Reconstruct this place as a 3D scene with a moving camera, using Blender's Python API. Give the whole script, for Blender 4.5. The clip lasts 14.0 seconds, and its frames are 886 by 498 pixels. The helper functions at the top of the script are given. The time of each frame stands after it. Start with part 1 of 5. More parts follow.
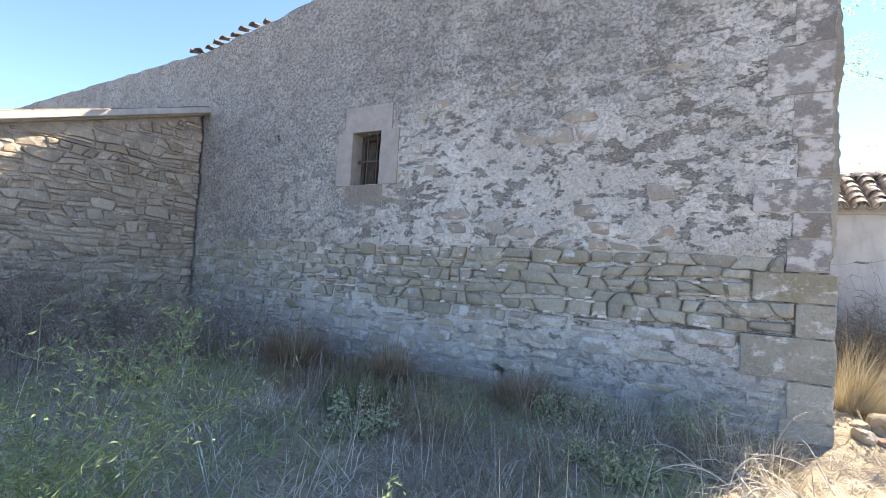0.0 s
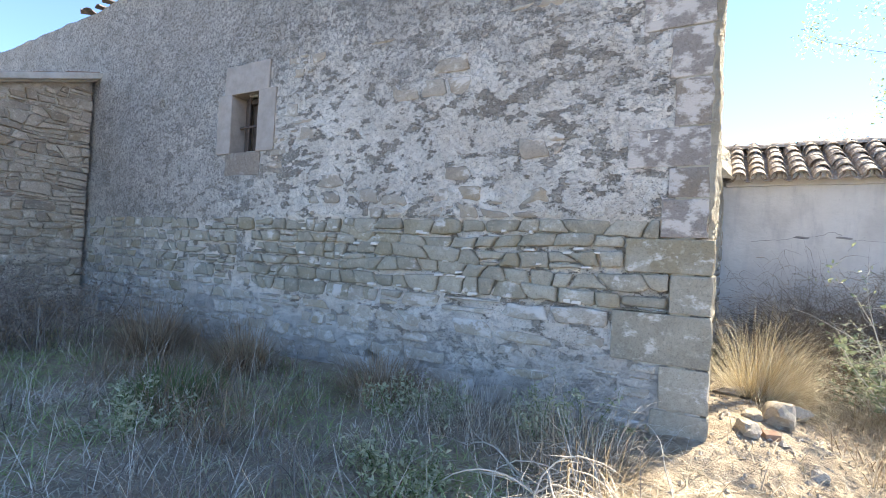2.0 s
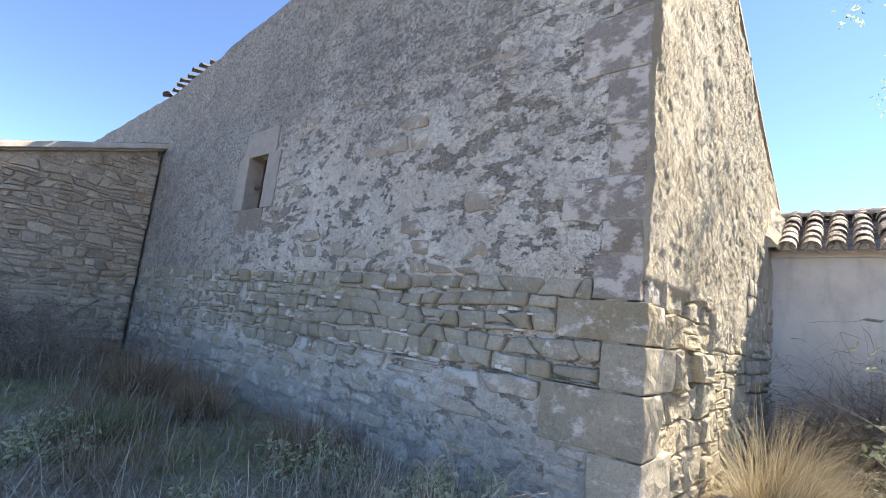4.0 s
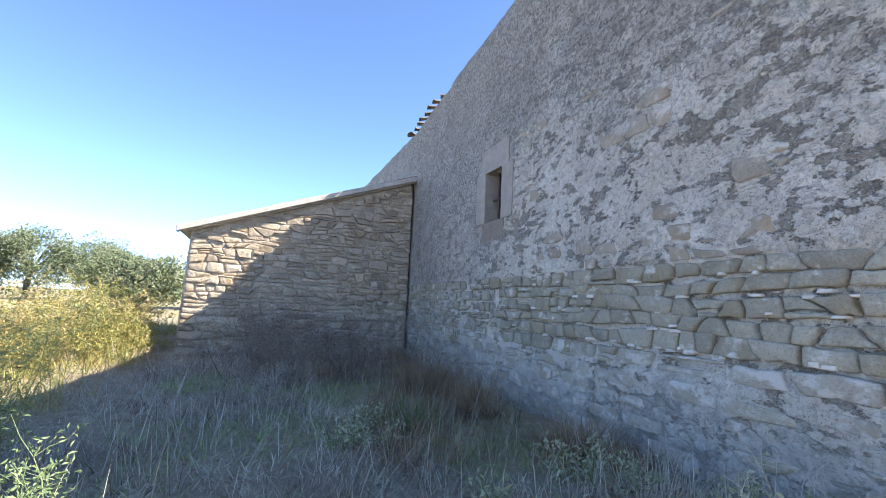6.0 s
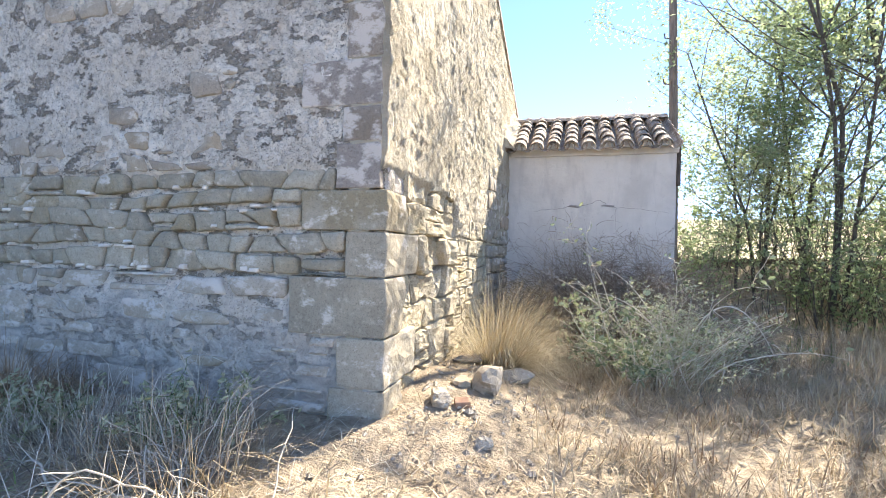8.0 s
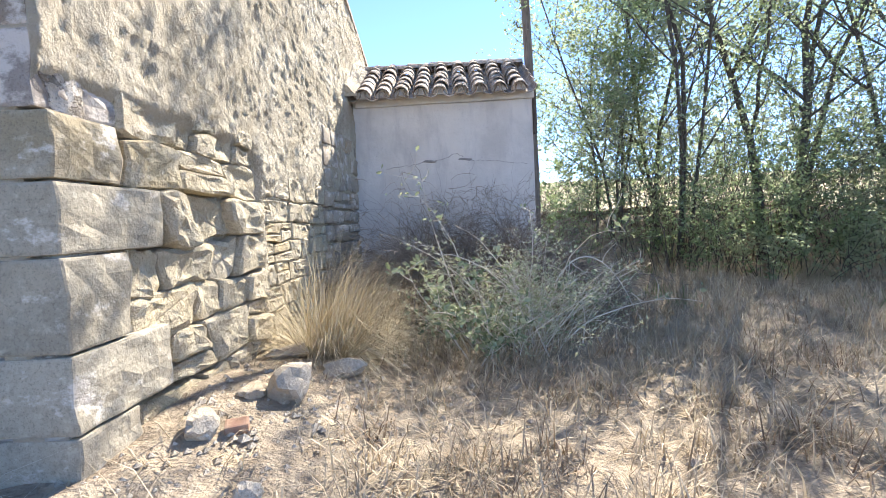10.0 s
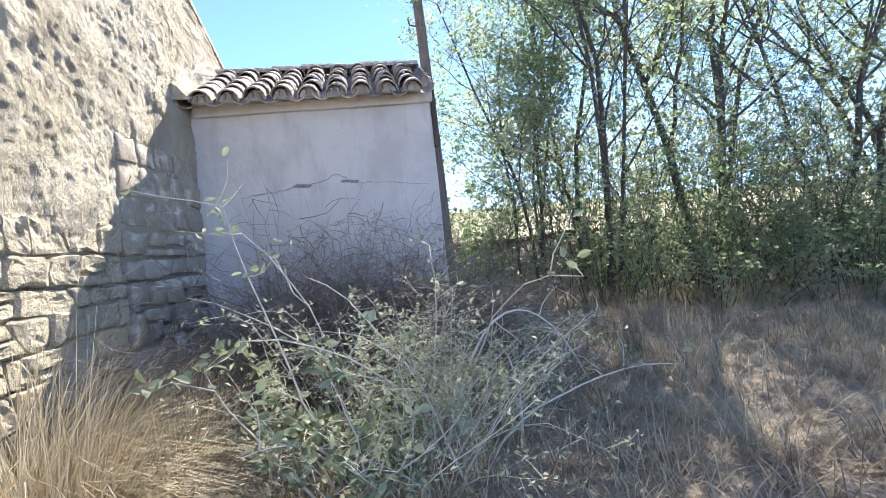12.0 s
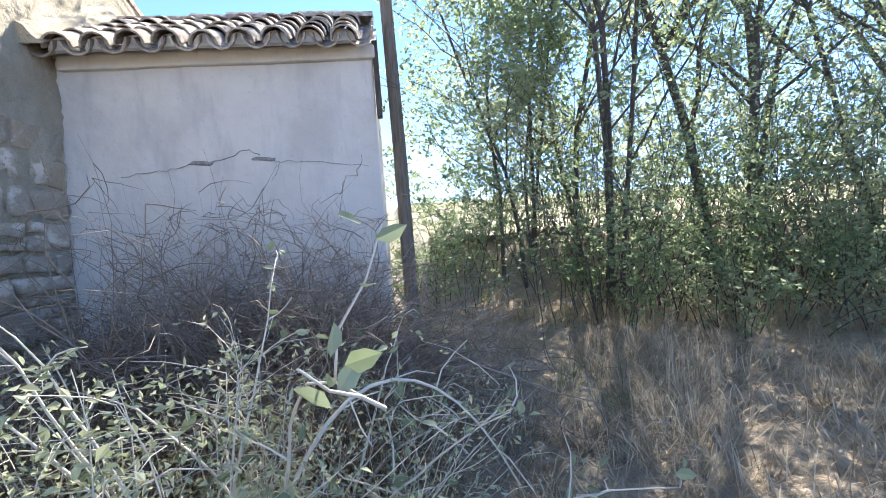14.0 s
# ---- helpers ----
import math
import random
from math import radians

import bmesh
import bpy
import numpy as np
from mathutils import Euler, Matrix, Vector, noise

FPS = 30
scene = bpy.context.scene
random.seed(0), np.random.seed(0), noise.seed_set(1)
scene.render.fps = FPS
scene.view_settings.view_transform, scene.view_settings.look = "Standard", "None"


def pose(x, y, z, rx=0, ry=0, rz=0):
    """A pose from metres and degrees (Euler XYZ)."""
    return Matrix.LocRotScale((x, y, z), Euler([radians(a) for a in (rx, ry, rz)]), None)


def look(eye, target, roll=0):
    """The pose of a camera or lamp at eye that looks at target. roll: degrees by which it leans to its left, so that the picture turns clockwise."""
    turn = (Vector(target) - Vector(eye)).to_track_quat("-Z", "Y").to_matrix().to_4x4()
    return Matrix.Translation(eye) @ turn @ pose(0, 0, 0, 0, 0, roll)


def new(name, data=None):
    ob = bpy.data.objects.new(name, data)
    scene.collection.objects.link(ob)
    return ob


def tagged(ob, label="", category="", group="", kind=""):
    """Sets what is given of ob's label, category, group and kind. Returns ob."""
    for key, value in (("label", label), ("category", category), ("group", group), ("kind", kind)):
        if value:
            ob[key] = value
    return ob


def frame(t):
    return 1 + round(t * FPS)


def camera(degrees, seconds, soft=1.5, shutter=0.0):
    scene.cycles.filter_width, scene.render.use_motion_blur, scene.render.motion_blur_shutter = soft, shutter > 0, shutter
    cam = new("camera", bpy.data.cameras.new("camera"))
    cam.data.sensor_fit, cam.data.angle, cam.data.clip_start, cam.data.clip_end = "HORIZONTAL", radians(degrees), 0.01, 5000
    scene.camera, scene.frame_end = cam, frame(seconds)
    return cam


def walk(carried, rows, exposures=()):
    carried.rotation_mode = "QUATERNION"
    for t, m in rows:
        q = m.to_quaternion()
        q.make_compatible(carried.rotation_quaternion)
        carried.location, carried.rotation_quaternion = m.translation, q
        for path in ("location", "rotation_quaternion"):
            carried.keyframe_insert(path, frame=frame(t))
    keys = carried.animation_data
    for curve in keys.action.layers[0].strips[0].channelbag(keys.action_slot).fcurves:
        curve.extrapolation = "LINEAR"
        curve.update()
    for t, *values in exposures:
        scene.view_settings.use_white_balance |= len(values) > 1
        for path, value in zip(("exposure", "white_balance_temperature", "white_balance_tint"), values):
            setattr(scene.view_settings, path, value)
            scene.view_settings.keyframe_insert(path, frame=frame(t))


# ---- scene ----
cam = camera(86.1, 14.0, 0.9)
PATH = [
    (0, (-0.121, 0.52, 1.581), (-1.136, 2.241, 1.665), 3.5),
    (0.5, (0.027, 0.78, 1.523), (-1.001, 2.493, 1.608), 3.4),
    (1, (0.192, 1.103, 1.504), (-0.843, 2.813, 1.569), 3.4),
    (1.1, (0.24, 1.164, 1.503), (-0.809, 2.867, 1.559), 3.3),
    (1.5, (0.469, 1.397, 1.513), (-0.572, 3.104, 1.567), 3.5),
    (2, (0.72, 1.746, 1.502), (-0.276, 3.479, 1.539), 3.1),
    (2.2, (0.796, 1.868, 1.523), (-0.167, 3.62, 1.588), 3.0),
    (4.3, (1.671, 2.686, 1.47), (0.223, 4.02, 1.826), 7.0),
    (4.5, (1.666, 2.702, 1.469), (0.089, 3.875, 1.836), 6.0),
    (5, (1.568, 2.582, 1.47), (-0.223, 3.399, 1.822), 3.3),
    (5.5, (1.52, 2.567, 1.441), (-0.325, 3.271, 1.757), 2.8),
    (6, (1.514, 2.568, 1.436), (-0.34, 3.28, 1.678), 2.8),
    (6.5, (1.56, 2.654, 1.433), (-0.143, 3.687, 1.618), 2.9),
    (7, (1.608, 2.691, 1.42), (0.226, 4.126, 1.595), 4.0),
    (7.2, (1.658, 2.742, 1.407), (0.418, 4.301, 1.574), 3.8),
    (7.4, (1.677, 2.787, 1.392), (0.639, 4.491, 1.523), 3.5),
    (7.5, (1.693, 2.811, 1.393), (0.723, 4.556, 1.507), 3.2),
    (7.6, (1.723, 2.806, 1.389), (0.89, 4.622, 1.475), 2.8),
    (7.7, (1.747, 2.818, 1.384), (0.973, 4.661, 1.468), 2.8),
    (8, (1.821, 2.872, 1.364), (1.293, 4.801, 1.368), 1.3),
    (8.5, (1.925, 2.973, 1.339), (1.611, 4.947, 1.269), -0.6),
    (8.7, (1.976, 3.048, 1.321), (1.717, 5.029, 1.236), -1.0),
    (10.8, (2.286, 4.461, 1.227), (2.328, 6.456, 1.099), -3.9),
    (11, (2.307, 4.595, 1.233), (2.398, 6.589, 1.099), -4.2),
    (11.5, (2.42, 4.974, 1.266), (2.624, 6.962, 1.182), -5.1),
    (12, (2.561, 5.409, 1.284), (2.826, 7.392, 1.277), -6.2),
    (12.5, (2.776, 5.72, 1.272), (3.074, 7.698, 1.299), -6.6),
    (13, (3.076, 6.051, 1.291), (3.368, 8.03, 1.315), -6.2),
    (13.5, (3.209, 6.346, 1.326), (3.468, 8.329, 1.311), -4.9),
    (14, (3.374, 6.502, 1.353), (3.566, 8.492, 1.297), -4.3),
]
EXPOSURES = [(0.0, 2.46, 6900, 10), (2.2, 2.55, 6750, 8), (4.5, 2.06, 6700, 10), (6.0, 2.22, 6400, 9), (7.5, 2.48, 6750, 10), (11.0, 2.2, 6100, 11), (13.4, 2.52, 6050, 10), (14.0, 2.42, 6050, 10)]
walk(cam, [(t, look(eye, target, roll)) for t, eye, target, roll in PATH], EXPOSURES)

# ---- light: a high sun beyond the long wall, clear sky ----
SUN_TO = Vector((0.48, 1.0, 1.10)).normalized()
ELEV = math.asin(SUN_TO.z)
world = bpy.data.worlds.new("sky")
scene.world = world
world.use_nodes = True
wt = world.node_tree
sky = wt.nodes.new("ShaderNodeTexSky")
sky.sky_type, sky.sun_disc = "NISHITA", False
sky.sun_elevation, sky.sun_rotation = ELEV, math.atan2(SUN_TO.x, SUN_TO.y)
sky.altitude, sky.air_density, sky.dust_density, sky.ozone_density = 3000, 0.5, 0.0, 2.8
wt.links.new(sky.outputs[0], wt.nodes["Background"].inputs[0])
wt.nodes["Background"].inputs[1].default_value = 0.15
sun = new("sun", bpy.data.lights.new("sun", "SUN"))
sun.data.energy, sun.data.angle, sun.data.color = 3.9, radians(0.53), (1.0, 0.92, 0.80)
sun.matrix_world = look((0, 0, 30), Vector((0, 0, 30)) - SUN_TO)


# ---- node materials ----
def nd(nt, kind, ins=None, **attrs):
    n = nt.nodes.new("ShaderNode" + kind)
    for k, v in attrs.items():
        setattr(n, k, v)
    for k, v in (ins or {}).items():
        if isinstance(v, bpy.types.NodeSocket):
            nt.links.new(v, n.inputs[k])
        else:
            n.inputs[k].default_value = v
    return n


def shader(name, rough=0.9):
    m = bpy.data.materials.new(name)
    m.use_nodes = True
    nt = m.node_tree
    b = nt.nodes["Principled BSDF"]
    b.inputs["Roughness"].default_value = rough
    b.inputs["Specular IOR Level"].default_value = 0.25
    return m, nt, b


def rgba(c):
    return (*c, 1.0)


def mixc(nt, fac, a, b):
    n = nd(nt, "Mix", data_type="RGBA")
    for sock, v in ((n.inputs[0], fac), (n.inputs[6], a), (n.inputs[7], b)):
        if isinstance(v, bpy.types.NodeSocket):
            nt.links.new(v, sock)
        else:
            sock.default_value = rgba(v) if isinstance(v, tuple) else v
    return n.outputs[2]


def math_n(nt, op, a, b=0.0, clamp=False):
    n = nd(nt, "Math", {0: a, 1: b}, operation=op)
    n.use_clamp = clamp
    return n.outputs[0]


def step_n(nt, v, lo, hi):
    n = nd(nt, "MapRange", {0: v, 1: lo, 2: hi, 3: 0.0, 4: 1.0}, interpolation_type="SMOOTHSTEP")
    return n.outputs[0]


def pos_n(nt, scale=(1, 1, 1)):
    g = nd(nt, "NewGeometry")
    return nd(nt, "VectorMath", {0: g.outputs["Position"], 1: scale}, operation="MULTIPLY").outputs[0]


def noise_n(nt, vec, scale, detail=5.0, rough=0.6):
    return nd(nt, "TexNoise", {"Vector": vec, "Scale": scale, "Detail": detail, "Roughness": rough}).outputs["Fac"]


def bump_n(nt, b, h, dist, strength=1.0):
    n = nd(nt, "Bump", {"Height": h, "Distance": dist, "Strength": strength})
    nt.links.new(n.outputs[0], b.inputs["Normal"])


def stone_mat(name, dark, light, mortar_dust=None, grain=0.006, dust=0.62):
    """Weathered stone: each block has a tone of its own, grain and stains."""
    m, nt, b = shader(name, 0.92)
    p = pos_n(nt)
    rnd = nd(nt, "ObjectInfo").outputs["Random"]
    isl = nd(nt, "NewGeometry").outputs["Random Per Island"]
    tone = math_n(nt, "FRACT", math_n(nt, "ADD", rnd, isl))
    big = noise_n(nt, p, 3.2, 4)
    fine = noise_n(nt, p, 38, 6, 0.7)
    c = mixc(nt, tone, dark, light)
    odd = math_n(nt, "FRACT", math_n(nt, "MULTIPLY", tone, 7.31))
    c = mixc(nt, math_n(nt, "MULTIPLY", step_n(nt, odd, 0.62, 0.95), 0.55), c, (dark[0] * 1.25, dark[1] * 1.12, dark[2] * 0.85))
    c = mixc(nt, step_n(nt, big, 0.42, 0.66), c, tuple(0.5 * (x + y) * 1.08 for x, y in zip(dark, light)))
    c = mixc(nt, math_n(nt, "MULTIPLY", step_n(nt, fine, 0.45, 0.72), 0.45), c, tuple(x * 0.62 for x in dark))
    pits = noise_n(nt, p, 95, 4, 0.75)
    c = mixc(nt, math_n(nt, "MULTIPLY", step_n(nt, pits, 0.52, 0.66), 0.55), c, tuple(x * 0.55 for x in dark))
    c = mixc(nt, math_n(nt, "MULTIPLY", step_n(nt, noise_n(nt, p, 17, 6, 0.7), 0.52, 0.68), 0.5), c, tuple(min(0.8, x * 1.25) for x in light))
    if mortar_dust:
        d = noise_n(nt, pos_n(nt, (1, 1, 1.5)), 4.5, 7, 0.68)
        c = mixc(nt, math_n(nt, "MULTIPLY", step_n(nt, d, dust - 0.06, dust + 0.05), 0.85), c, mortar_dust)
    nt.links.new(c, b.inputs["Base Color"])
    h = math_n(nt, "ADD", math_n(nt, "MULTIPLY", fine, 0.5), noise_n(nt, p, 11, 5))
    bump_n(nt, b, h, grain * 2.2)
    return m


def plain_mat(name, a, bb, scale=8.0, rough=0.85, bump=0.003, per_object=0.0, stretch=(1, 1, 1)):
    m, nt, b = shader(name, rough)
    p = pos_n(nt, stretch)
    f = noise_n(nt, p, scale, 6, 0.65)
    f = step_n(nt, f, 0.3, 0.7)
    c = mixc(nt, f, a, bb)
    if per_object:
        rnd = nd(nt, "ObjectInfo").outputs["Random"]
        c = mixc(nt, math_n(nt, "MULTIPLY", rnd, per_object), c, tuple(x * 0.45 for x in a))
    nt.links.new(c, b.inputs["Base Color"])
    bump_n(nt, b, noise_n(nt, p, scale * 5, 5, 0.7), bump)
    return m


def leaf_mat(name, a, bb, third=None, trans=0.25, rough=0.6):
    """Leaves, blades and twigs: colour differs from island to island."""
    m, nt, b = shader(name, rough)
    isl = nd(nt, "NewGeometry").outputs["Random Per Island"]
    c = mixc(nt, isl, a, bb)
    p = pos_n(nt)
    if third:
        c = mixc(nt, step_n(nt, noise_n(nt, p, 0.9, 3), 0.48, 0.62), c, third)
    c = mixc(nt, math_n(nt, "MULTIPLY", step_n(nt, noise_n(nt, p, 14, 3), 0.5, 0.75), 0.35), c, tuple(x * 0.5 for x in a))
    nt.links.new(c, b.inputs["Base Color"])
    if trans:
        t = nd(nt, "BsdfTranslucent", {"Color": c})
        mx = nd(nt, "MixShader", {0: trans, 1: b.outputs[0], 2: t.outputs[0]})
        nt.links.new(mx.outputs[0], nt.nodes["Material Output"].inputs["Surface"])
    return m


def long_wall_mat():
    """Old lime render, worn through to the stone, pebbled above and smeared with grey cement below."""
    m, nt, b = shader("worn_render", 0.95)
    p = pos_n(nt)
    ps = pos_n(nt, (1.0, 1.0, 1.75))
    sep = nd(nt, "SeparateXYZ", {0: p})
    x, z = sep.outputs[0], sep.outputs[2]
    wide = noise_n(nt, p, 0.55, 4)
    mid = noise_n(nt, p, 2.4, 6, 0.7)
    fine = noise_n(nt, p, 30, 6, 0.75)
    lime = mixc(nt, step_n(nt, mid, 0.35, 0.65), (0.59, 0.52, 0.425), (0.80, 0.72, 0.605))
    grey = mixc(nt, step_n(nt, mid, 0.35, 0.65), (0.50, 0.45, 0.38), (0.70, 0.64, 0.55))
    # grey, pebbled coat towards the top and the far end
    zone = math_n(nt, "ADD", math_n(nt, "MULTIPLY", z, 0.30), math_n(nt, "MULTIPLY", x, -0.13))
    zone = math_n(nt, "ADD", zone, math_n(nt, "MULTIPLY", math_n(nt, "SUBTRACT", wide, 0.5), 2.4))
    zf = step_n(nt, zone, 0.95, 1.9)
    c = mixc(nt, zf, lime, grey)
    # stone showing where the render has gone
    w1 = noise_n(nt, ps, 6.0, 8, 0.64)
    w2 = noise_n(nt, ps, 1.05, 4, 0.6)
    worn = math_n(nt, "ADD", w1, math_n(nt, "MULTIPLY", w2, 0.24))
    wm = math_n(nt, "MULTIPLY", step_n(nt, worn, 0.658, 0.692), 0.9)
    wm = math_n(nt, "MULTIPLY", wm, math_n(nt, "SUBTRACT", 1.0, math_n(nt, "MULTIPLY", zf, 0.6)))
    bare = mixc(nt, step_n(nt, noise_n(nt, p, 6, 5), 0.4, 0.65), (0.235, 0.195, 0.15), (0.37, 0.32, 0.25))
    c = mixc(nt, wm, c, bare)
    # pebbles and pits
    peb = noise_n(nt, p, 23, 6, 0.66)
    rough_zone = math_n(nt, "ADD", 0.25, math_n(nt, "MULTIPLY", zf, 0.75))
    gap = math_n(nt, "MULTIPLY", step_n(nt, math_n(nt, "ADD", peb, math_n(nt, "MULTIPLY", mid, 0.2)), 0.60, 0.70), rough_zone)
    c = mixc(nt, math_n(nt, "MULTIPLY", gap, 0.5), c, (0.17, 0.155, 0.135))
    pit = math_n(nt, "MULTIPLY", step_n(nt, fine, 0.53, 0.66), math_n(nt, "ADD", math_n(nt, "MULTIPLY", zf, 0.6), 0.3))
    c = mixc(nt, math_n(nt, "MULTIPLY", pit, 0.7), c, (0.15, 0.135, 0.12))
    fleck = math_n(nt, "MULTIPLY", step_n(nt, noise_n(nt, p, 42, 3, 0.6), 0.57, 0.66), 0.55)
    c = mixc(nt, fleck, c, (0.70, 0.66, 0.60))
    speck = math_n(nt, "MULTIPLY", step_n(nt, noise_n(nt, p, 75, 3, 0.6), 0.60, 0.66), 0.7)
    c = mixc(nt, speck, c, (0.12, 0.105, 0.09))
    # cement smears along the foot
    low = math_n(nt, "ADD", math_n(nt, "MULTIPLY", math_n(nt, "SUBTRACT", 1.05, z), 1.5), math_n(nt, "MULTIPLY", math_n(nt, "SUBTRACT", mid, 0.5), 2.2))
    c = mixc(nt, math_n(nt, "MULTIPLY", step_n(nt, low, 0.0, 0.6), 0.9), c, mixc(nt, step_n(nt, noise_n(nt, ps, 5, 6), 0.4, 0.65), (0.43, 0.395, 0.335), (0.60, 0.56, 0.49)))
    nt.links.new(c, b.inputs["Base Color"])
    h = math_n(nt, "ADD", math_n(nt, "MULTIPLY", fine, math_n(nt, "ADD", 0.25, math_n(nt, "MULTIPLY", zf, 0.7))), math_n(nt, "MULTIPLY", wm, -0.7))
    h = math_n(nt, "ADD", h, math_n(nt, "MULTIPLY", noise_n(nt, p, 12, 6, 0.7), 0.9))
    h = math_n(nt, "ADD", h, math_n(nt, "MULTIPLY", gap, -0.6))
    bump_n(nt, b, h, 0.06)
    return m


def shed_plaster_mat():
    m, nt, b = shader("shed_plaster", 0.9)
    p = pos_n(nt)
    a = noise_n(nt, p, 1.3, 5)
    s = noise_n(nt, pos_n(nt, (2.4, 1, 0.5)), 2.2, 6, 0.65)
    c = mixc(nt, step_n(nt, a, 0.35, 0.65), (0.49, 0.455, 0.405), (0.62, 0.58, 0.52))
    c = mixc(nt, math_n(nt, "MULTIPLY", step_n(nt, s, 0.5, 0.72), 0.55), c, (0.40, 0.375, 0.35))
    z = nd(nt, "SeparateXYZ", {0: p}).outputs[2]
    seam = math_n(nt, "ADD", z, math_n(nt, "MULTIPLY", a, 0.5))
    c = mixc(nt, math_n(nt, "MULTIPLY", step_n(nt, seam, 2.32, 2.26), 0.35), c, (0.60, 0.56, 0.505))
    c = mixc(nt, math_n(nt, "MULTIPLY", step_n(nt, noise_n(nt, p, 22, 5), 0.60, 0.75), 0.4), c, (0.36, 0.34, 0.32))
    nt.links.new(c, b.inputs["Base Color"])
    bump_n(nt, b, math_n(nt, "ADD", noise_n(nt, p, 18, 6), math_n(nt, "MULTIPLY", a, 2.0)), 0.008)
    return m


def soil_mat():
    m, nt, b = shader("dry_soil", 1.0)
    p = pos_n(nt)
    a, f = noise_n(nt, p, 0.7, 5), noise_n(nt, p, 9, 7, 0.7)
    c = mixc(nt, step_n(nt, f, 0.35, 0.65), (0.27, 0.21, 0.145), (0.46, 0.375, 0.265))
    c = mixc(nt, step_n(nt, a, 0.45, 0.62), c, (0.31, 0.26, 0.19))
    c = mixc(nt, math_n(nt, "MULTIPLY", step_n(nt, noise_n(nt, p, 30, 4), 0.55, 0.7), 0.5), c, (0.14, 0.11, 0.08))
    far = nd(nt, "VectorMath", {0: pos_n(nt)}, operation="LENGTH").outputs["Value"]
    fc = mixc(nt, step_n(nt, noise_n(nt, p, 0.12, 6, 0.6), 0.42, 0.58), (0.23, 0.20, 0.115), (0.35, 0.29, 0.175))
    c = mixc(nt, step_n(nt, far, 17.0, 24.0), c, fc)
    nt.links.new(c, b.inputs["Base Color"])
    bump_n(nt, b, math_n(nt, "ADD", f, noise_n(nt, p, 40, 4)), 0.03)
    return m


M_WALL = long_wall_mat()
M_STONE = stone_mat("grey_sandstone", (0.235, 0.205, 0.15), (0.42, 0.37, 0.28), (0.62, 0.56, 0.475), dust=0.62)
M_STONE_LOW = stone_mat("cemented_sandstone", (0.31, 0.27, 0.21), (0.45, 0.395, 0.315), (0.57, 0.53, 0.465), dust=0.55)
M_SHOW = stone_mat("bare_patch_stone", (0.28, 0.23, 0.175), (0.41, 0.35, 0.27), (0.60, 0.53, 0.44), dust=0.58)
M_QUOIN_UP = stone_mat("smeared_quoin_stone", (0.19, 0.162, 0.138), (0.28, 0.24, 0.20), (0.54, 0.48, 0.41), dust=0.53)
M_BANK = stone_mat("dark_bank_earth", (0.15, 0.11, 0.075), (0.24, 0.18, 0.125), (0.33, 0.27, 0.19), 0.02, 0.6)
M_SILL = stone_mat("dark_sill_stone", (0.22, 0.175, 0.135), (0.30, 0.25, 0.195), (0.36, 0.32, 0.27), 0.012, 0.6)
M_SIDE = stone_mat("pale_eroded_sandstone", (0.43, 0.365, 0.25), (0.55, 0.475, 0.345), None, 0.022)


def scratched_mat():
    """Pale render combed by rain: upright scratches and ledges."""
    m, nt, b = shader("pale_scratched_render", 0.95)
    p = pos_n(nt)
    sc = noise_n(nt, pos_n(nt, (1, 1.0, 0.72)), 19, 7, 0.72)
    big = noise_n(nt, p, 2.2, 5)
    f = noise_n(nt, p, 60, 4, 0.7)
    c = mixc(nt, step_n(nt, big, 0.35, 0.65), (0.41, 0.35, 0.25), (0.56, 0.49, 0.37))
    c = mixc(nt, math_n(nt, "MULTIPLY", step_n(nt, sc, 0.52, 0.68), 0.5), c, (0.36, 0.30, 0.22))
    c = mixc(nt, math_n(nt, "MULTIPLY", step_n(nt, f, 0.55, 0.7), 0.3), c, (0.74, 0.69, 0.58))
    nt.links.new(c, b.inputs["Base Color"])
    h = math_n(nt, "ADD", math_n(nt, "MULTIPLY", sc, -1.0), math_n(nt, "MULTIPLY", f, 0.25))
    bump_n(nt, b, h, 0.055)
    return m


M_SIDE_WALL = scratched_mat()
M_ANNEX = stone_mat("brown_rubble_stone", (0.26, 0.205, 0.15), (0.58, 0.48, 0.36), (0.62, 0.54, 0.43), 0.012, 0.62)
M_ANNEX_MORTAR = stone_mat("annex_mortar", (0.42, 0.355, 0.27), (0.50, 0.425, 0.33), (0.56, 0.485, 0.385), 0.02, 0.55)
M_FRAME = plain_mat("dressed_window_stone", (0.29, 0.25, 0.21), (0.37, 0.32, 0.27), 7, 0.9, 0.003)
M_SHED = shed_plaster_mat()
M_TILE = plain_mat("pale_mottled_clay_tile", (0.26, 0.19, 0.14), (0.62, 0.55, 0.46), 16, 0.9, 0.004, 0.5)
# clay tile with the shade of its backlit side put into the colour
M_SLIP = plain_mat("backlit_slipped_tile", (0.10, 0.085, 0.075), (0.24, 0.20, 0.17), 14, 0.9, 0.003)
M_TILE_RED = plain_mat("red_clay_tile", (0.27, 0.15, 0.10), (0.40, 0.27, 0.18), 12, 0.85, 0.003, 0.3)
M_SLAB = plain_mat("pale_verge_board", (0.40, 0.36, 0.30), (0.55, 0.51, 0.45), 5, 0.85, 0.003)
M_WHITE = plain_mat("pale_mortar_fillet", (0.58, 0.52, 0.44), (0.70, 0.65, 0.57), 9, 0.9, 0.004)
M_SOIL = soil_mat()
M_ROCK = stone_mat("loose_rock", (0.40, 0.335, 0.25), (0.54, 0.47, 0.365), None, 0.012)
M_IRON = plain_mat("rusty_iron", (0.06, 0.05, 0.045), (0.13, 0.09, 0.07), 30, 0.7, 0.001)
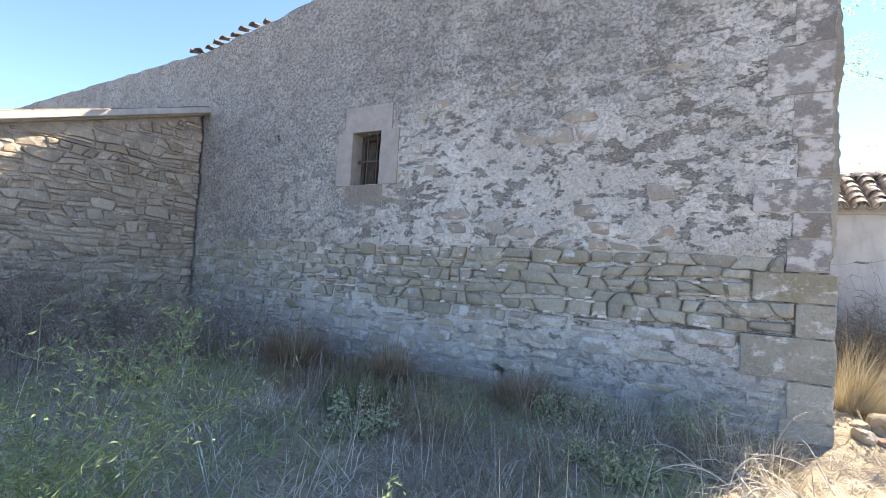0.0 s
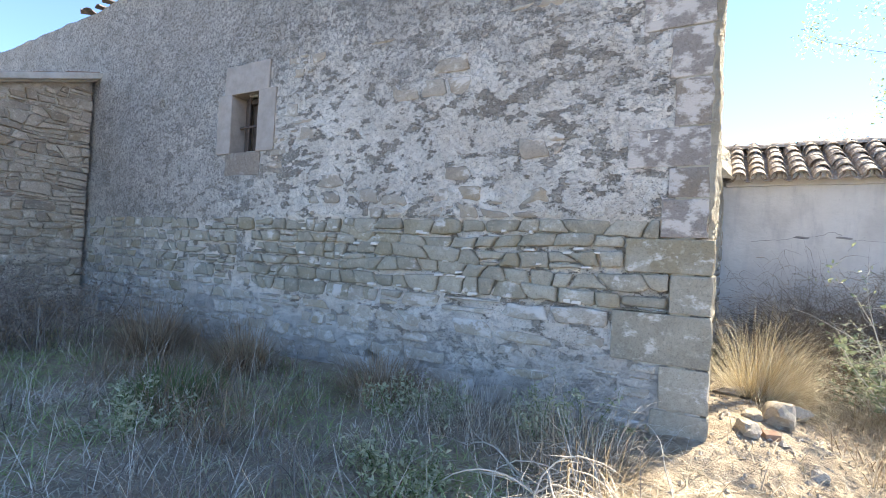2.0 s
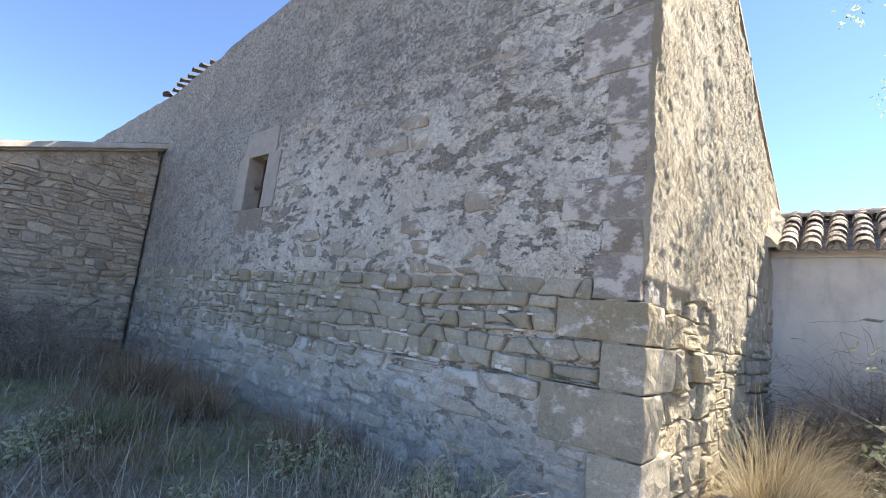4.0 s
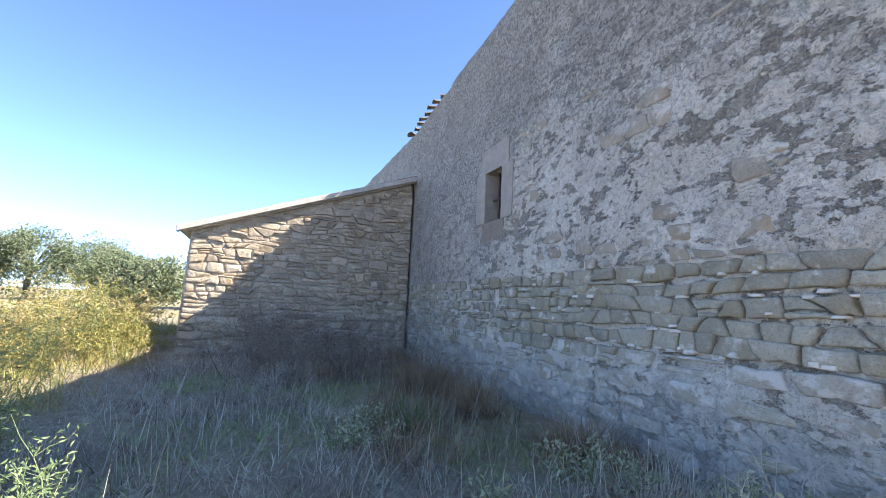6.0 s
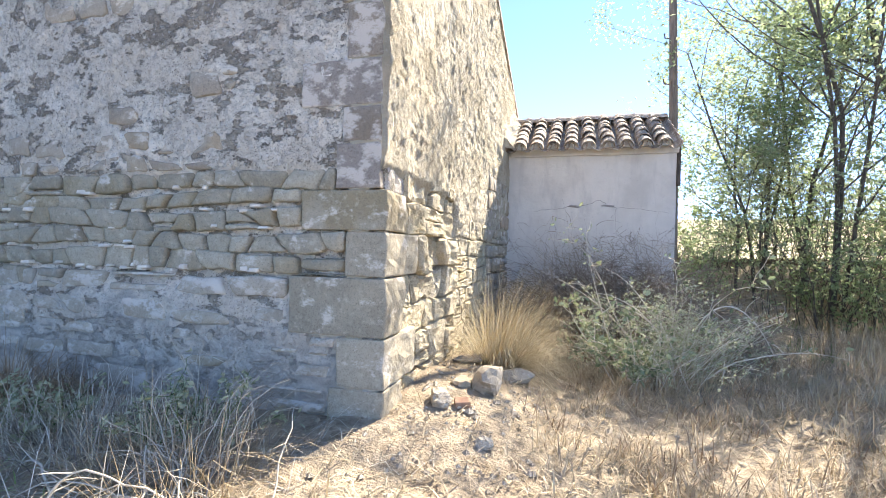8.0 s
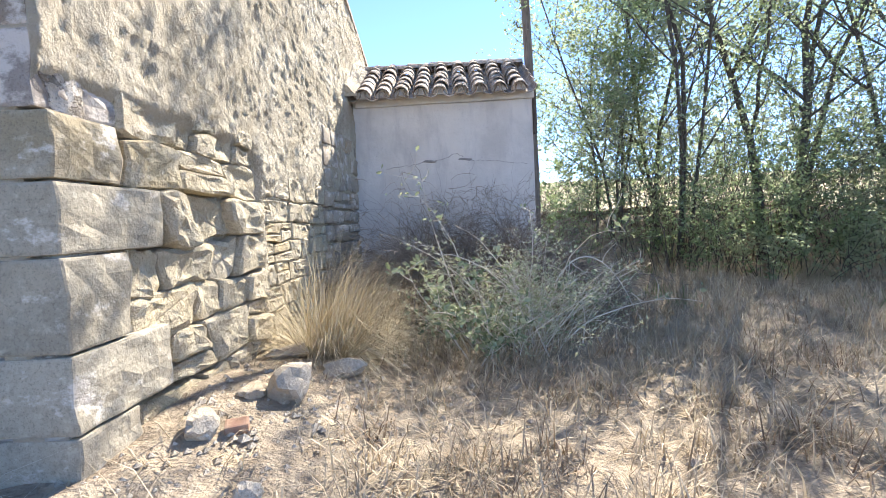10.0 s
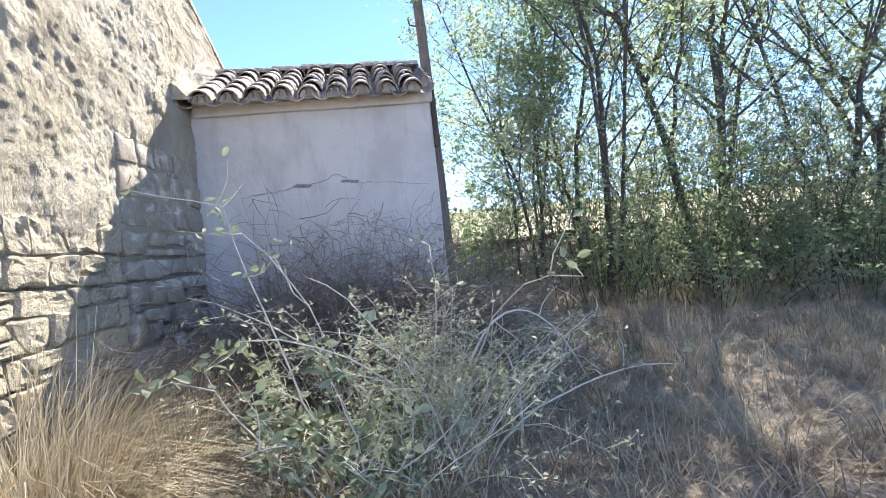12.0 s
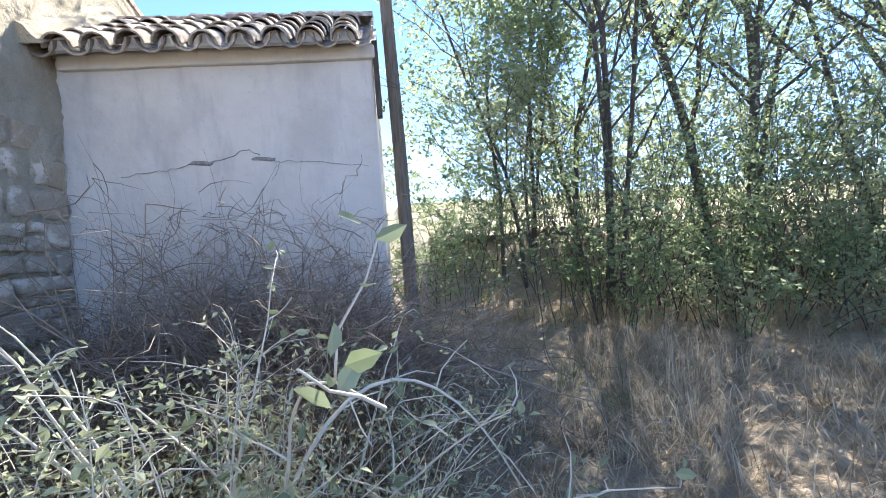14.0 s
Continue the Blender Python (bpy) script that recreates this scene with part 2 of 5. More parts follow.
M_DARKWOOD = plain_mat("old_dark_wood", (0.05, 0.04, 0.032), (0.12, 0.095, 0.075), 9, 0.85, 0.003, 0, (6, 6, 1))
M_POLE = plain_mat("weathered_pole_wood", (0.13, 0.105, 0.08), (0.24, 0.20, 0.16), 7, 0.9, 0.004, 0, (6, 6, 0.6))
# darkness of the unlit room, given as colour
M_DARK = plain_mat("unlit_room_dark", (0.07, 0.06, 0.05), (0.12, 0.10, 0.085), 4, 0.95)
# dark tone for the shade inside plaster cracks; the spalls share it
M_CRACK = plain_mat("crack_shade_tone", (0.20, 0.185, 0.165), (0.34, 0.315, 0.285), 20, 1.0)
M_DRY = leaf_mat("dry_grass", (0.27, 0.20, 0.12), (0.68, 0.56, 0.38), (0.42, 0.34, 0.225), 0.15)
# copy of the dry grass for shaded ground, lightened to offset the shade
M_SHADEGRASS = leaf_mat("shaded_dry_grass", (0.26, 0.225, 0.155), (0.82, 0.75, 0.60), (0.43, 0.42, 0.25), 0.2)
M_STRAW = leaf_mat("golden_straw", (0.42, 0.33, 0.18), (0.72, 0.63, 0.45), None, 0.2)
M_BROWNGRASS = leaf_mat("brown_grass", (0.20, 0.135, 0.08), (0.46, 0.34, 0.215), None, 0.15)
M_GREEN = leaf_mat("fresh_weed_green", (0.10, 0.16, 0.05), (0.22, 0.27, 0.10), None, 0.35)
M_WEED = leaf_mat("feathery_weed_green", (0.15, 0.22, 0.10), (0.33, 0.39, 0.20), None, 0.3)
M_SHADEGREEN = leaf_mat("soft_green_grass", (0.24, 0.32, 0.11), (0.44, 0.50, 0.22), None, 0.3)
M_LIME = leaf_mat("sunny_yellow_green", (0.22, 0.24, 0.07), (0.46, 0.40, 0.16), (0.50, 0.40, 0.19), 0.35)
M_OLIVE = leaf_mat("grey_olive_leaf", (0.30, 0.32, 0.17), (0.58, 0.58, 0.40), None, 0.45)
M_ROSE = leaf_mat("bramble_leaf", (0.17, 0.205, 0.11), (0.40, 0.43, 0.27), None, 0.35)
M_TREELEAF = leaf_mat("elm_leaf", (0.19, 0.25, 0.12), (0.38, 0.44, 0.24), (0.40, 0.43, 0.27), 0.72)
M_FARLEAF = leaf_mat("far_tree_leaf", (0.13, 0.165, 0.085), (0.24, 0.27, 0.16), (0.26, 0.28, 0.18), 0.2, 0.95)
M_BARK = plain_mat("grey_bark", (0.07, 0.06, 0.05), (0.15, 0.13, 0.105), 14, 0.95, 0.006, 0, (3, 3, 0.7))
M_DEADTWIG = leaf_mat("dead_dark_twig", (0.14, 0.11, 0.085), (0.35, 0.29, 0.23), None, 0.0, 0.9)
M_PALETWIG = leaf_mat("pale_dry_stalk", (0.46, 0.40, 0.31), (0.66, 0.60, 0.49), None, 0.0, 0.9)


# ---- mesh helpers ----
def mesh_of(name, verts, faces, smooth=False):
    me = bpy.data.meshes.new(name)
    me.from_pydata([tuple(v) for v in verts], [], [tuple(f) for f in faces])
    if smooth:
        me.polygons.foreach_set("use_smooth", [True] * len(me.polygons))
    me.update()
    return me


def part(name, me, material, parent=None, label="", m=None):
    """One mesh object under a thing or a part."""
    if isinstance(me, bmesh.types.BMesh):
        data = bpy.data.meshes.new(name)
        me.to_mesh(data)
        me.free()
        me = data
    if not me.materials:
        me.materials.append(material)
    ob = new(name, me)
    if m is not None:
        ob.matrix_world = m
    if parent is not None:
        ob.parent = parent
        ob.matrix_parent_inverse = Matrix.Translation(-parent.location) if parent.type == "EMPTY" else parent.matrix_basis.inverted()
    return tagged(ob, label)


def empty(name, at, label, category, group="", kind=""):
    e = new(name)
    e.location, e.empty_display_size = at, 0.2
    return tagged(e, label, category, group, kind)


def box_bm(x0, x1, y0, y1, z0, z1, bevel=0.0, cuts=0, rough=0.0):
    bm = bmesh.new()
    bmesh.ops.create_cube(bm, size=1)
    bmesh.ops.transform(bm, matrix=Matrix.LocRotScale(((x0 + x1) / 2, (y0 + y1) / 2, (z0 + z1) / 2), None, (x1 - x0, y1 - y0, z1 - z0)), verts=bm.verts)
    if bevel:
        bmesh.ops.bevel(bm, geom=bm.edges[:], offset=bevel, segments=2, affect="EDGES", profile=0.6)
    if cuts:
        bmesh.ops.subdivide_edges(bm, edges=bm.edges[:], cuts=cuts, use_grid_fill=True)
        for v in bm.verts:
            v.co += noise.noise_vector(v.co * 5) * rough
    return bm


def hexa(pts):
    """A solid of eight corners: four below, four above, both going round the same way."""
    return pts, [(3, 2, 1, 0), (4, 5, 6, 7), (0, 1, 5, 4), (1, 2, 6, 5), (2, 3, 7, 6), (3, 0, 4, 7)]


def tube(V, F, pts, radii, k=4):
    """Adds a tapered tube along pts."""
    base = len(V)
    pts = [Vector(p) for p in pts]
    side = None
    for i, p in enumerate(pts):
        d = (pts[min(i + 1, len(pts) - 1)] - pts[max(i - 1, 0)]).normalized()
        if side is None:
            side = d.orthogonal().normalized()
        side = (side - d * side.dot(d)).normalized()
        up = d.cross(side)
        for j in range(k):
            a = 2 * math.pi * j / k
            V.append(p + (side * math.cos(a) + up * math.sin(a)) * radii[i])
    for i in range(len(pts) - 1):
        for j in range(k):
            a, b2 = base + i * k + j, base + i * k + (j + 1) % k
            F.append((a, b2, b2 + k, a + k))
    F.append(tuple(base + (len(pts) - 1) * k + j for j in range(k)))


def smooth_np(e0, e1, v):
    t = np.clip((v - e0) / (e1 - e0), 0, 1)
    return t * t * (3 - 2 * t)


# ---- ground: one sheet to the horizon ----
def ground_z(x, y):
    x, y = np.asarray(x, float), np.asarray(y, float)
    z = 0.12 + 0.17 * (1 - smooth_np(-0.5, 2.2, x)) + 0.10 * (1 - smooth_np(-9.0, -5.0, x)) + 0.04 * np.clip(y - 9.5, 0, 5)
    z = z + 0.17 * np.exp(-((x - 0.9) / 0.7) ** 2 - ((y - 6.5) / 1.2) ** 2)
    bank = smooth_np(12.9, 14.2, y + 0.12 * (x - 4)) * smooth_np(3.2, 4.4, x) * (1 - smooth_np(60, 90, np.abs(x)))
    z = z + 0.92 * bank + 7.0 * smooth_np(16, 110, y) * smooth_np(-40, 10, x)
    r = np.hypot(x, y)
    lump = 0.022 * np.sin(2.1 * x + 0.7 * y) * np.sin(1.7 * y - 0.9 * x) + 0.014 * np.sin(5.3 * x - 2.0 * y) * np.sin(4.1 * y + 1.3)
    z = z + lump * (1 - smooth_np(15, 40, r)) + 0.8 * np.sin(x / 37.0) * np.sin(y / 41.0 + 1) * smooth_np(60, 200, r)
    return z


def gz(x, y):
    return float(ground_z(x, y))


def axis(lo, hi, step, far):
    mid = list(np.arange(lo, hi + step / 2, step))
    left, right, d = [], [], step
    a, b2 = mid[0], mid[-1]
    while a > -far or b2 < far:
        d *= 1.28
        a, b2 = a - d, b2 + d
        left.append(a)
        right.append(b2)
    return np.array(left[::-1] + mid + right)


def grid_mesh(name, X, Y, Z, smooth=True):
    r, c = X.shape
    V = np.stack([X, Y, Z], -1).reshape(-1, 3)
    i = np.arange(r * c).reshape(r, c)
    F = np.stack([i[:-1, :-1], i[:-1, 1:], i[1:, 1:], i[1:, :-1]], -1).reshape(-1, 4)
    return mesh_of(name, V.tolist(), F.tolist(), smooth)


gx, gy = axis(-13, 9, 0.1, 1500), axis(-3, 14.5, 0.1, 1500)
GX, GY = np.meshgrid(gx, gy)
GZ = ground_z(GX, GY) + np.random.RandomState(3).normal(0, 0.008, GX.shape)
ground = part("ground", grid_mesh("ground", GX, GY, GZ), M_SOIL)
tagged(ground, "dry sandy soil with trampled straw, rising to a field", "ground", kind="structure")

# ---- long wall (high side of the building) ----
WY, CX = 5.60, 0.70            # face of the long wall, corner with the end wall
WIN = (-4.71, -4.20, 2.69, 3.43)


def wall_top(x):
    return 5.32 + 0.114 * max(0.0, x + 8.47)


def rake(y):
    return 6.38 - 0.347 * (y - WY)


def fbm(x, y, z, octaves=4):
    return noise.fractal(Vector((x, y, z)), 1.0, 2.0, octaves)


def skin(name, us, ts, place, hole, depth):
    """A rough wall face over the grid us, ts, with its border folded back by depth."""
    V, F, idx = [], [], {}
    def vid(i, j, back):
        k = (i, j, back)
        if k not in idx:
            idx[k] = len(V)
            V.append(place(us[i], ts[j], depth if back else 0.0))
        return idx[k]
    full = lambda i, j: 0 <= i < len(us) - 1 and 0 <= j < len(ts) - 1 and not hole((us[i] + us[i + 1]) / 2, (ts[j] + ts[j + 1]) / 2)
    for i in range(len(us) - 1):
        for j in range(len(ts) - 1):
            if not full(i, j):
                continue
            F.append((vid(i, j, 0), vid(i + 1, j, 0), vid(i + 1, j + 1, 0), vid(i, j + 1, 0)))
            for di, dj, a, b2 in ((0, -1, (0, 0), (1, 0)), (1, 0, (1, 0), (1, 1)), (0, 1, (1, 1), (0, 1)), (-1, 0, (0, 1), (0, 0))):
                if not full(i + di, j + dj):
                    A, B = (i + a[0], j + a[1]), (i + b2[0], j + b2[1])
                    F.append((vid(*B, 0), vid(*A, 0), vid(*A, 1), vid(*B, 1)))
    return mesh_of(name, V, F, True)


def long_place(x, t, back):
    zt = wall_top(x) + 0.03 * noise.noise(Vector((x * 3, 0, 7))) + 0.04 * noise.noise(Vector((x * 0.8, 0, 2)))
    z = -0.4 + t if t < 4.6 else 4.2 + (t - 4.6) * (zt - 4.2) / 2.2
    if back:
        return (x, WY + 0.10 + back, z)
    d = 0.014 * fbm(x * 1.3, z * 1.3, 0) + 0.010 * fbm(x * 7, z * 9, 4)
    band = max(0.0, min(1, (z - 1.00) / 0.15)) * max(0.0, min(1, (1.88 - z) / 0.06)) * max(0.0, min(1, (x + 6.0) / 2.5))
    return (x, WY + d + 0.052 * band, z)


def merge_axis(*lists):
    out = sorted(set(round(v, 4) for l in lists for v in l))
    keep = [out[0]]
    for v in out[1:]:
        if v - keep[-1] > 0.012:
            keep.append(v)
    return keep


us = merge_axis(np.arange(-19, -8, 0.10), np.arange(-8, CX - 0.03, 0.055), [CX - 0.03])
us = [u for u in us if min(abs(u - WIN[0]), abs(u - WIN[1])) > 0.03] + [WIN[0], WIN[1]]
us.sort()
ts = [t for t in np.arange(0, 6.81, 0.055) if min(abs(t - 0.4 - WIN[2]), abs(t - 0.4 - WIN[3])) > 0.03] + [WIN[2] + 0.4, WIN[3] + 0.4]
ts.sort()
VENT = (-2.35, -2.25, 0.37, 0.54)
PITS = ((-2.84, 2.30, 0.03, 0.05), (-2.0, 3.10, 0.03, 0.045), (-6.3, 3.5, 0.05, 0.04), (-3.4, 4.4, 0.03, 0.04))
hole = lambda x, t: (WIN[0] < x < WIN[1] and WIN[2] < t - 0.4 < WIN[3]) or (VENT[0] < x < VENT[1] and VENT[2] < t - 0.4 < VENT[3]) or any(abs(x - q[0]) < q[2] and abs(t - 0.4 - q[1]) < q[3] for q in PITS)
wall_long = part("wall_south", skin("wall_south", us, ts, long_place, hole, 0.12), M_WALL)
tagged(wall_long, "tall rubble wall with worn lime render and bare stone courses", "wall", kind="structure")


def core(name, parent, x0, x1, y0, y1, z0, z1a, z1b, material):
    """A straight piece of wall whose top runs from z1a at x0 to z1b at x1."""
    pts, fs = hexa([(x0, y0, z0), (x1, y0, z0), (x1, y1, z0), (x0, y1, z0), (x0, y0, z1a), (x1, y0, z1b), (x1, y1, z1b), (x0, y1, z1a)])
    return part(name, mesh_of(name, pts, fs), material, parent)


top = lambda x: wall_top(x) - 0.08
cy0, cy1 = WY + 0.14, WY + 0.60
core("wall_core", wall_long, -19, -8.47, cy0, cy1, -0.5, top(-19), top(-8.47), M_ANNEX_MORTAR)
core("wall_core", wall_long, -8.46, WIN[0], cy0, cy1, -0.5, top(-8.46), top(WIN[0]), M_ANNEX_MORTAR)
core("wall_core", wall_long, WIN[1], CX - 0.1, cy0, cy1, -0.5, top(WIN[1]), top(CX), M_ANNEX_MORTAR)
core("wall_core", wall_long, WIN[0], WIN[1], cy0, cy1, -0.5, WIN[2], WIN[2], M_ANNEX_MORTAR)
core("wall_core", wall_long, WIN[0], WIN[1], cy0, cy1, WIN[3], top(WIN[0]), top(WIN[1]), M_ANNEX_MORTAR)

# end wall, facing the sun at a grazing angle
EY = 13.6


def swell(y):
    """The end wall thickens towards the shed."""
    return 0.08 * max(0.0, min(1.0, (y - 9.2) / 1.2))


def side_place(y, t, back):
    zt = rake(y) + 0.03 * noise.noise(Vector((y * 3, 0, 3)))
    z = -0.3 + t * (zt + 0.3)
    if back:
        return (CX - 0.10 - back, y, z)
    streak = fbm(y * 6, z * 4.2, 1, 3) * 0.014 - abs(fbm(y * 12, z * 9, 5, 3)) * 0.022 + noise.noise(Vector((y * 30, z * 22, 2))) * 0.009 + 0.008
    lump = fbm(y * 1.6, z * 1.8, 9, 3) * 0.03
    low = max(0.0, min(1, (1.90 - z) / 0.2)) * max(0.0, min(1, (7.5 - y) / 0.15))
    low2 = max(0.0, min(1, (1.75 - z) / 0.4)) * max(0.0, min(1, (y - 7.45) / 0.2))
    return (CX + swell(y) * max(0.0, min(1.0, (3.7 - z) / 0.8)) + streak * (1 - 0.5 * low) + lump - 0.13 * low - 0.06 * low2, y, z)


ys = merge_axis(np.arange(WY - 0.004, 10.6, 0.02), np.arange(10.6, EY, 0.12))
tt = list(np.linspace(0, 1, 300))
wall_end = part("wall_east", skin("wall_east", ys, tt, side_place, lambda a, b2: False, 0.15), M_SIDE_WALL)
tagged(wall_end, "sunlit end wall of scratched pale render and eroded stones", "wall", kind="structure")
pts, fs = hexa([(CX - 0.7, WY + 0.62, -0.5), (CX - 0.22, WY + 0.62, -0.5), (CX - 0.22, EY, -0.5), (CX - 0.7, EY, -0.5),
                (CX - 0.7, WY + 0.62, rake(WY + 0.62) - 0.1), (CX - 0.22, WY + 0.62, rake(WY + 0.62) - 0.1), (CX - 0.22, EY, rake(EY) - 0.1), (CX - 0.7, EY, rake(EY) - 0.1)])
part("wall_core", mesh_of("wall_core", pts, fs), M_ANNEX_MORTAR, wall_end)
wall_back = part("wall_north", box_bm(-19, CX - 0.75, EY - 0.5, EY, -0.5, rake(EY) - 1.3), M_ANNEX_MORTAR)
tagged(wall_back, "plain rubble back wall", "wall", kind="structure")
wall_west = part("wall_west", box_bm(-19.4, -19.02, WY + 0.1, EY, -0.5, rake(EY) - 1.3), M_ANNEX_MORTAR)
tagged(wall_west, "plain rubble far end wall", "wall", kind="structure")
# roof sheet falling away from the long wall
roof = empty("roof", (CX, WY, 6.3), "old clay roof of the main building", "roof", kind="structure")
for x0, x1, d0, d1 in ((-19.3, -8.475, 1.18, 1.10), (-8.465, CX + 0.02, 1.10, 0.0)):
    pts, fs = hexa([(x0, WY + 0.10, wall_top(x0) - 0.07), (x1, WY + 0.10, wall_top(x1) - 0.07), (x1, EY + 0.1, rake(EY + 0.1) - 0.03 - d1), (x0, EY + 0.1, rake(EY + 0.1) - 0.03 - d0),
                    (x0, WY + 0.06, wall_top(x0) + 0.005), (x1, WY + 0.06, wall_top(x1) + 0.005), (x1, EY + 0.1, rake(EY + 0.1) + 0.04 - d1), (x0, EY + 0.1, rake(EY + 0.1) + 0.04 - d0)])
    part("roof_slope", mesh_of("roof_slope", pts, fs), M_TILE, roof)
# closed dark box behind the window opening, coloured for the room's shade
room = part("room_lining", box_bm(-5.9, -3.0, WY + 0.75, WY + 2.6, 1.8, 4.2), M_DARK)
for f in room.data.polygons:
    f.flip()
tagged(room, "dark box standing in for the unlit room behind the window", "room", kind="structure")


# ---- stones ----
def hewn_mesh(quad, rs, gap, depth, bevel, rugged):
    """A stone cut to the quad (u, z): trimmed corners, worn rim, uneven face. Front at y=0, back at y=depth."""
    c = (sum(p[0] for p in quad) / 4, sum(p[1] for p in quad) / 4)
    q = [(p[0] - c[0], p[1] - c[1]) for p in quad]
    w = max(p[0] for p in q) - min(p[0] for p in q)
    h = max(p[1] for p in q) - min(p[1] for p in q)
    q = [(u * max(0.3, 1 - gap / w), z * max(0.3, 1 - gap / h)) for u, z in q]
    out, e = [], 0.10 * min(w, h)
    for k in range(4):
        a, p, n = q[k - 1], q[k], q[(k + 1) % 4]
        t0, t1 = rs.uniform(0.02, 0.17), rs.uniform(0.02, 0.17)
        out.append((p[0] + (a[0] - p[0]) * t0, p[1] + (a[1] - p[1]) * t0))
        out.append((p[0] + (n[0] - p[0]) * t1, p[1] + (n[1] - p[1]) * t1))
        if max(w, h) > 0.2:
            m = rs.uniform(0.4, 0.6)
            out.append((p[0] + (n[0] - p[0]) * m + rs.uniform(-e, e), p[1] + (n[1] - p[1]) * m + rs.uniform(-e, e)))
    n = len(out)
    k = max(0.5, 1 - 2 * bevel / min(w, h))
    off = Vector((rs.uniform(0, 99), 0, rs.uniform(0, 99)))
    if rugged:
        rings = [(1.0, depth), (1.03, 0.06), (1.01, 0.02), (0.93, 0.0), (0.66, -0.006), (0.33, 0.0)]
    else:
        rings = [(0.98, depth), (1.0, bevel * 2.0), (0.5 + 0.5 * k, bevel * 0.5), (k * 0.93, 0.0)]
    amp = min(1.0, min(w, h) / 0.28)
    V, F = [], []
    tilt = (rs.uniform(-0.06, 0.06), rs.uniform(-0.08, 0.08))
    for s, y in rings:
        for u, z in out:
            p = Vector((u * s, 0, z * s))
            d = 0.0
            if y < depth:
                d = (noise.noise(p * 4 + off) * 0.03 - abs(noise.noise(p * 8 + off)) * 0.045 + noise.noise(p * 24 + off) * 0.02) * amp if rugged else rs.uniform(-0.002, 0.002) + noise.noise(p * 9 + off) * 0.007 + tilt[0] * p.x + tilt[1] * p.z
            V.append((p.x, y + d, p.z))
    V.append((0, rings[-1][1] + ((noise.noise(off) * 0.03 - abs(noise.noise(off)) * 0.045) * amp if rugged else -0.003), 0))
    for r in range(len(rings) - 1):
        for i in range(n):
            j = (i + 1) % n
            F.append((r * n + j, r * n + i, (r + 1) * n + i, (r + 1) * n + j))
    b2 = (len(rings) - 1) * n
    for i in range(n):
        F.append((b2 + (i + 1) % n, b2 + i, len(V) - 1))
    return V, F, c


FRONT = Matrix.Identity(4)
EAST = Matrix.Rotation(math.pi / 2, 4, "Z")


def hewn(parent, material, quad, rs, gap, face, depth=0.14, bevel=0.012, rugged=False, east=False, name="stone", turn=0.0):
    V, F, c = hewn_mesh(quad, rs, gap, depth, bevel, rugged)
    m = Matrix.Translation((face, c[0], c[1])) @ EAST @ Matrix.Rotation(-turn, 4, "Z") if east else Matrix.Translation((c[0], face, c[1]))
    return part(name, mesh_of(name, V, F, not rugged), material, parent, "", m)


def hewn_into(V, F, quad, rs, gap, face, depth=0.1, bevel=0.012, east=False):
    v, f, c = hewn_mesh(quad, rs, gap, depth, bevel, False)
    b2 = len(V)
    for x, y, z in v:
        V.append((face - y, c[0] + x, c[1] + z) if east else (c[0] + x, face + y, c[1] + z))
    F.extend(tuple(b2 + i for i in g) for g in f)


def courses(rs, u0, u1, zs, wlo, whi, split=0.25, wave=0.025):
    """Rough courses of rubble: yields the four corners (u, z) of each stone."""
    line = lambda k, u: zs[k] + (wave * noise.noise(Vector((u * 1.9, k * 5.1, zs[0]))) if 0 < k < len(zs) - 1 else 0.0)
    for k in range(len(zs) - 1):
        u, s0 = u0, 0.0
        while u < u1 - 0.03:
            w = rs.uniform(wlo, whi) * (1.25 if rs.random() < 0.2 else 1.0)
            if u1 - u - w < wlo * 0.6:
                w = u1 - u
            e = u + w
            s1 = rs.gauss(0, 0.034) if e < u1 - 0.01 else 0.0
            bl, br = (u - s0, line(k, u)), (e - s1, line(k, e))
            tr, tl = (e + s1, line(k + 1, e)), (u + s0, line(k + 1, u))
            if rs.random() < split and zs[k + 1] - zs[k] > 0.12:
                if rs.random() < 0.35 and w > 1.5 * (zs[k + 1] - zs[k]):
                    f = rs.uniform(0.35, 0.65)
                    mb = (bl[0] + (br[0] - bl[0]) * f, bl[1] + (br[1] - bl[1]) * f)
                    mt = (tl[0] + (tr[0] - tl[0]) * f, tl[1] + (tr[1] - tl[1]) * f)
                    yield [bl, mb, mt, tl]
                    bl, tl = mb, mt
                f = rs.uniform(0.3, 0.7)
                ml = (bl[0] + (tl[0] - bl[0]) * f, bl[1] + (tl[1] - bl[1]) * f)
                f += rs.uniform(-0.12, 0.12)
                mr = (br[0] + (tr[0] - br[0]) * f, br[1] + (tr[1] - br[1]) * f)
                yield [bl, br, mr, ml]
                yield [ml, mr, tr, tl]
            else:
                yield [bl, br, tr, tl]
            u, s0 = e, s1


def heights(rs, z0, z1, lo, hi):
    out = [z0]
    while out[-1] < z1:
        out.append(out[-1] + rs.uniform(lo, hi))
    return out


# ---- lean-to annex ----
AX, AY0, AY1 = -8.25, 1.33, 5.58


def annex_top(y):
    return 2.64 + (y - 1.34) * 0.35


def annex_place(y, t, back):
    z = -0.6 + t * (annex_top(y) + 0.6)
    if back:
        return (AX - 0.06 - back, y, z)
    return (AX - 0.035 + 0.02 * fbm(y * 4, z * 5, 2), y - 0.10 * (1 - t) * max(0, 1 - (y - AY0)), z)


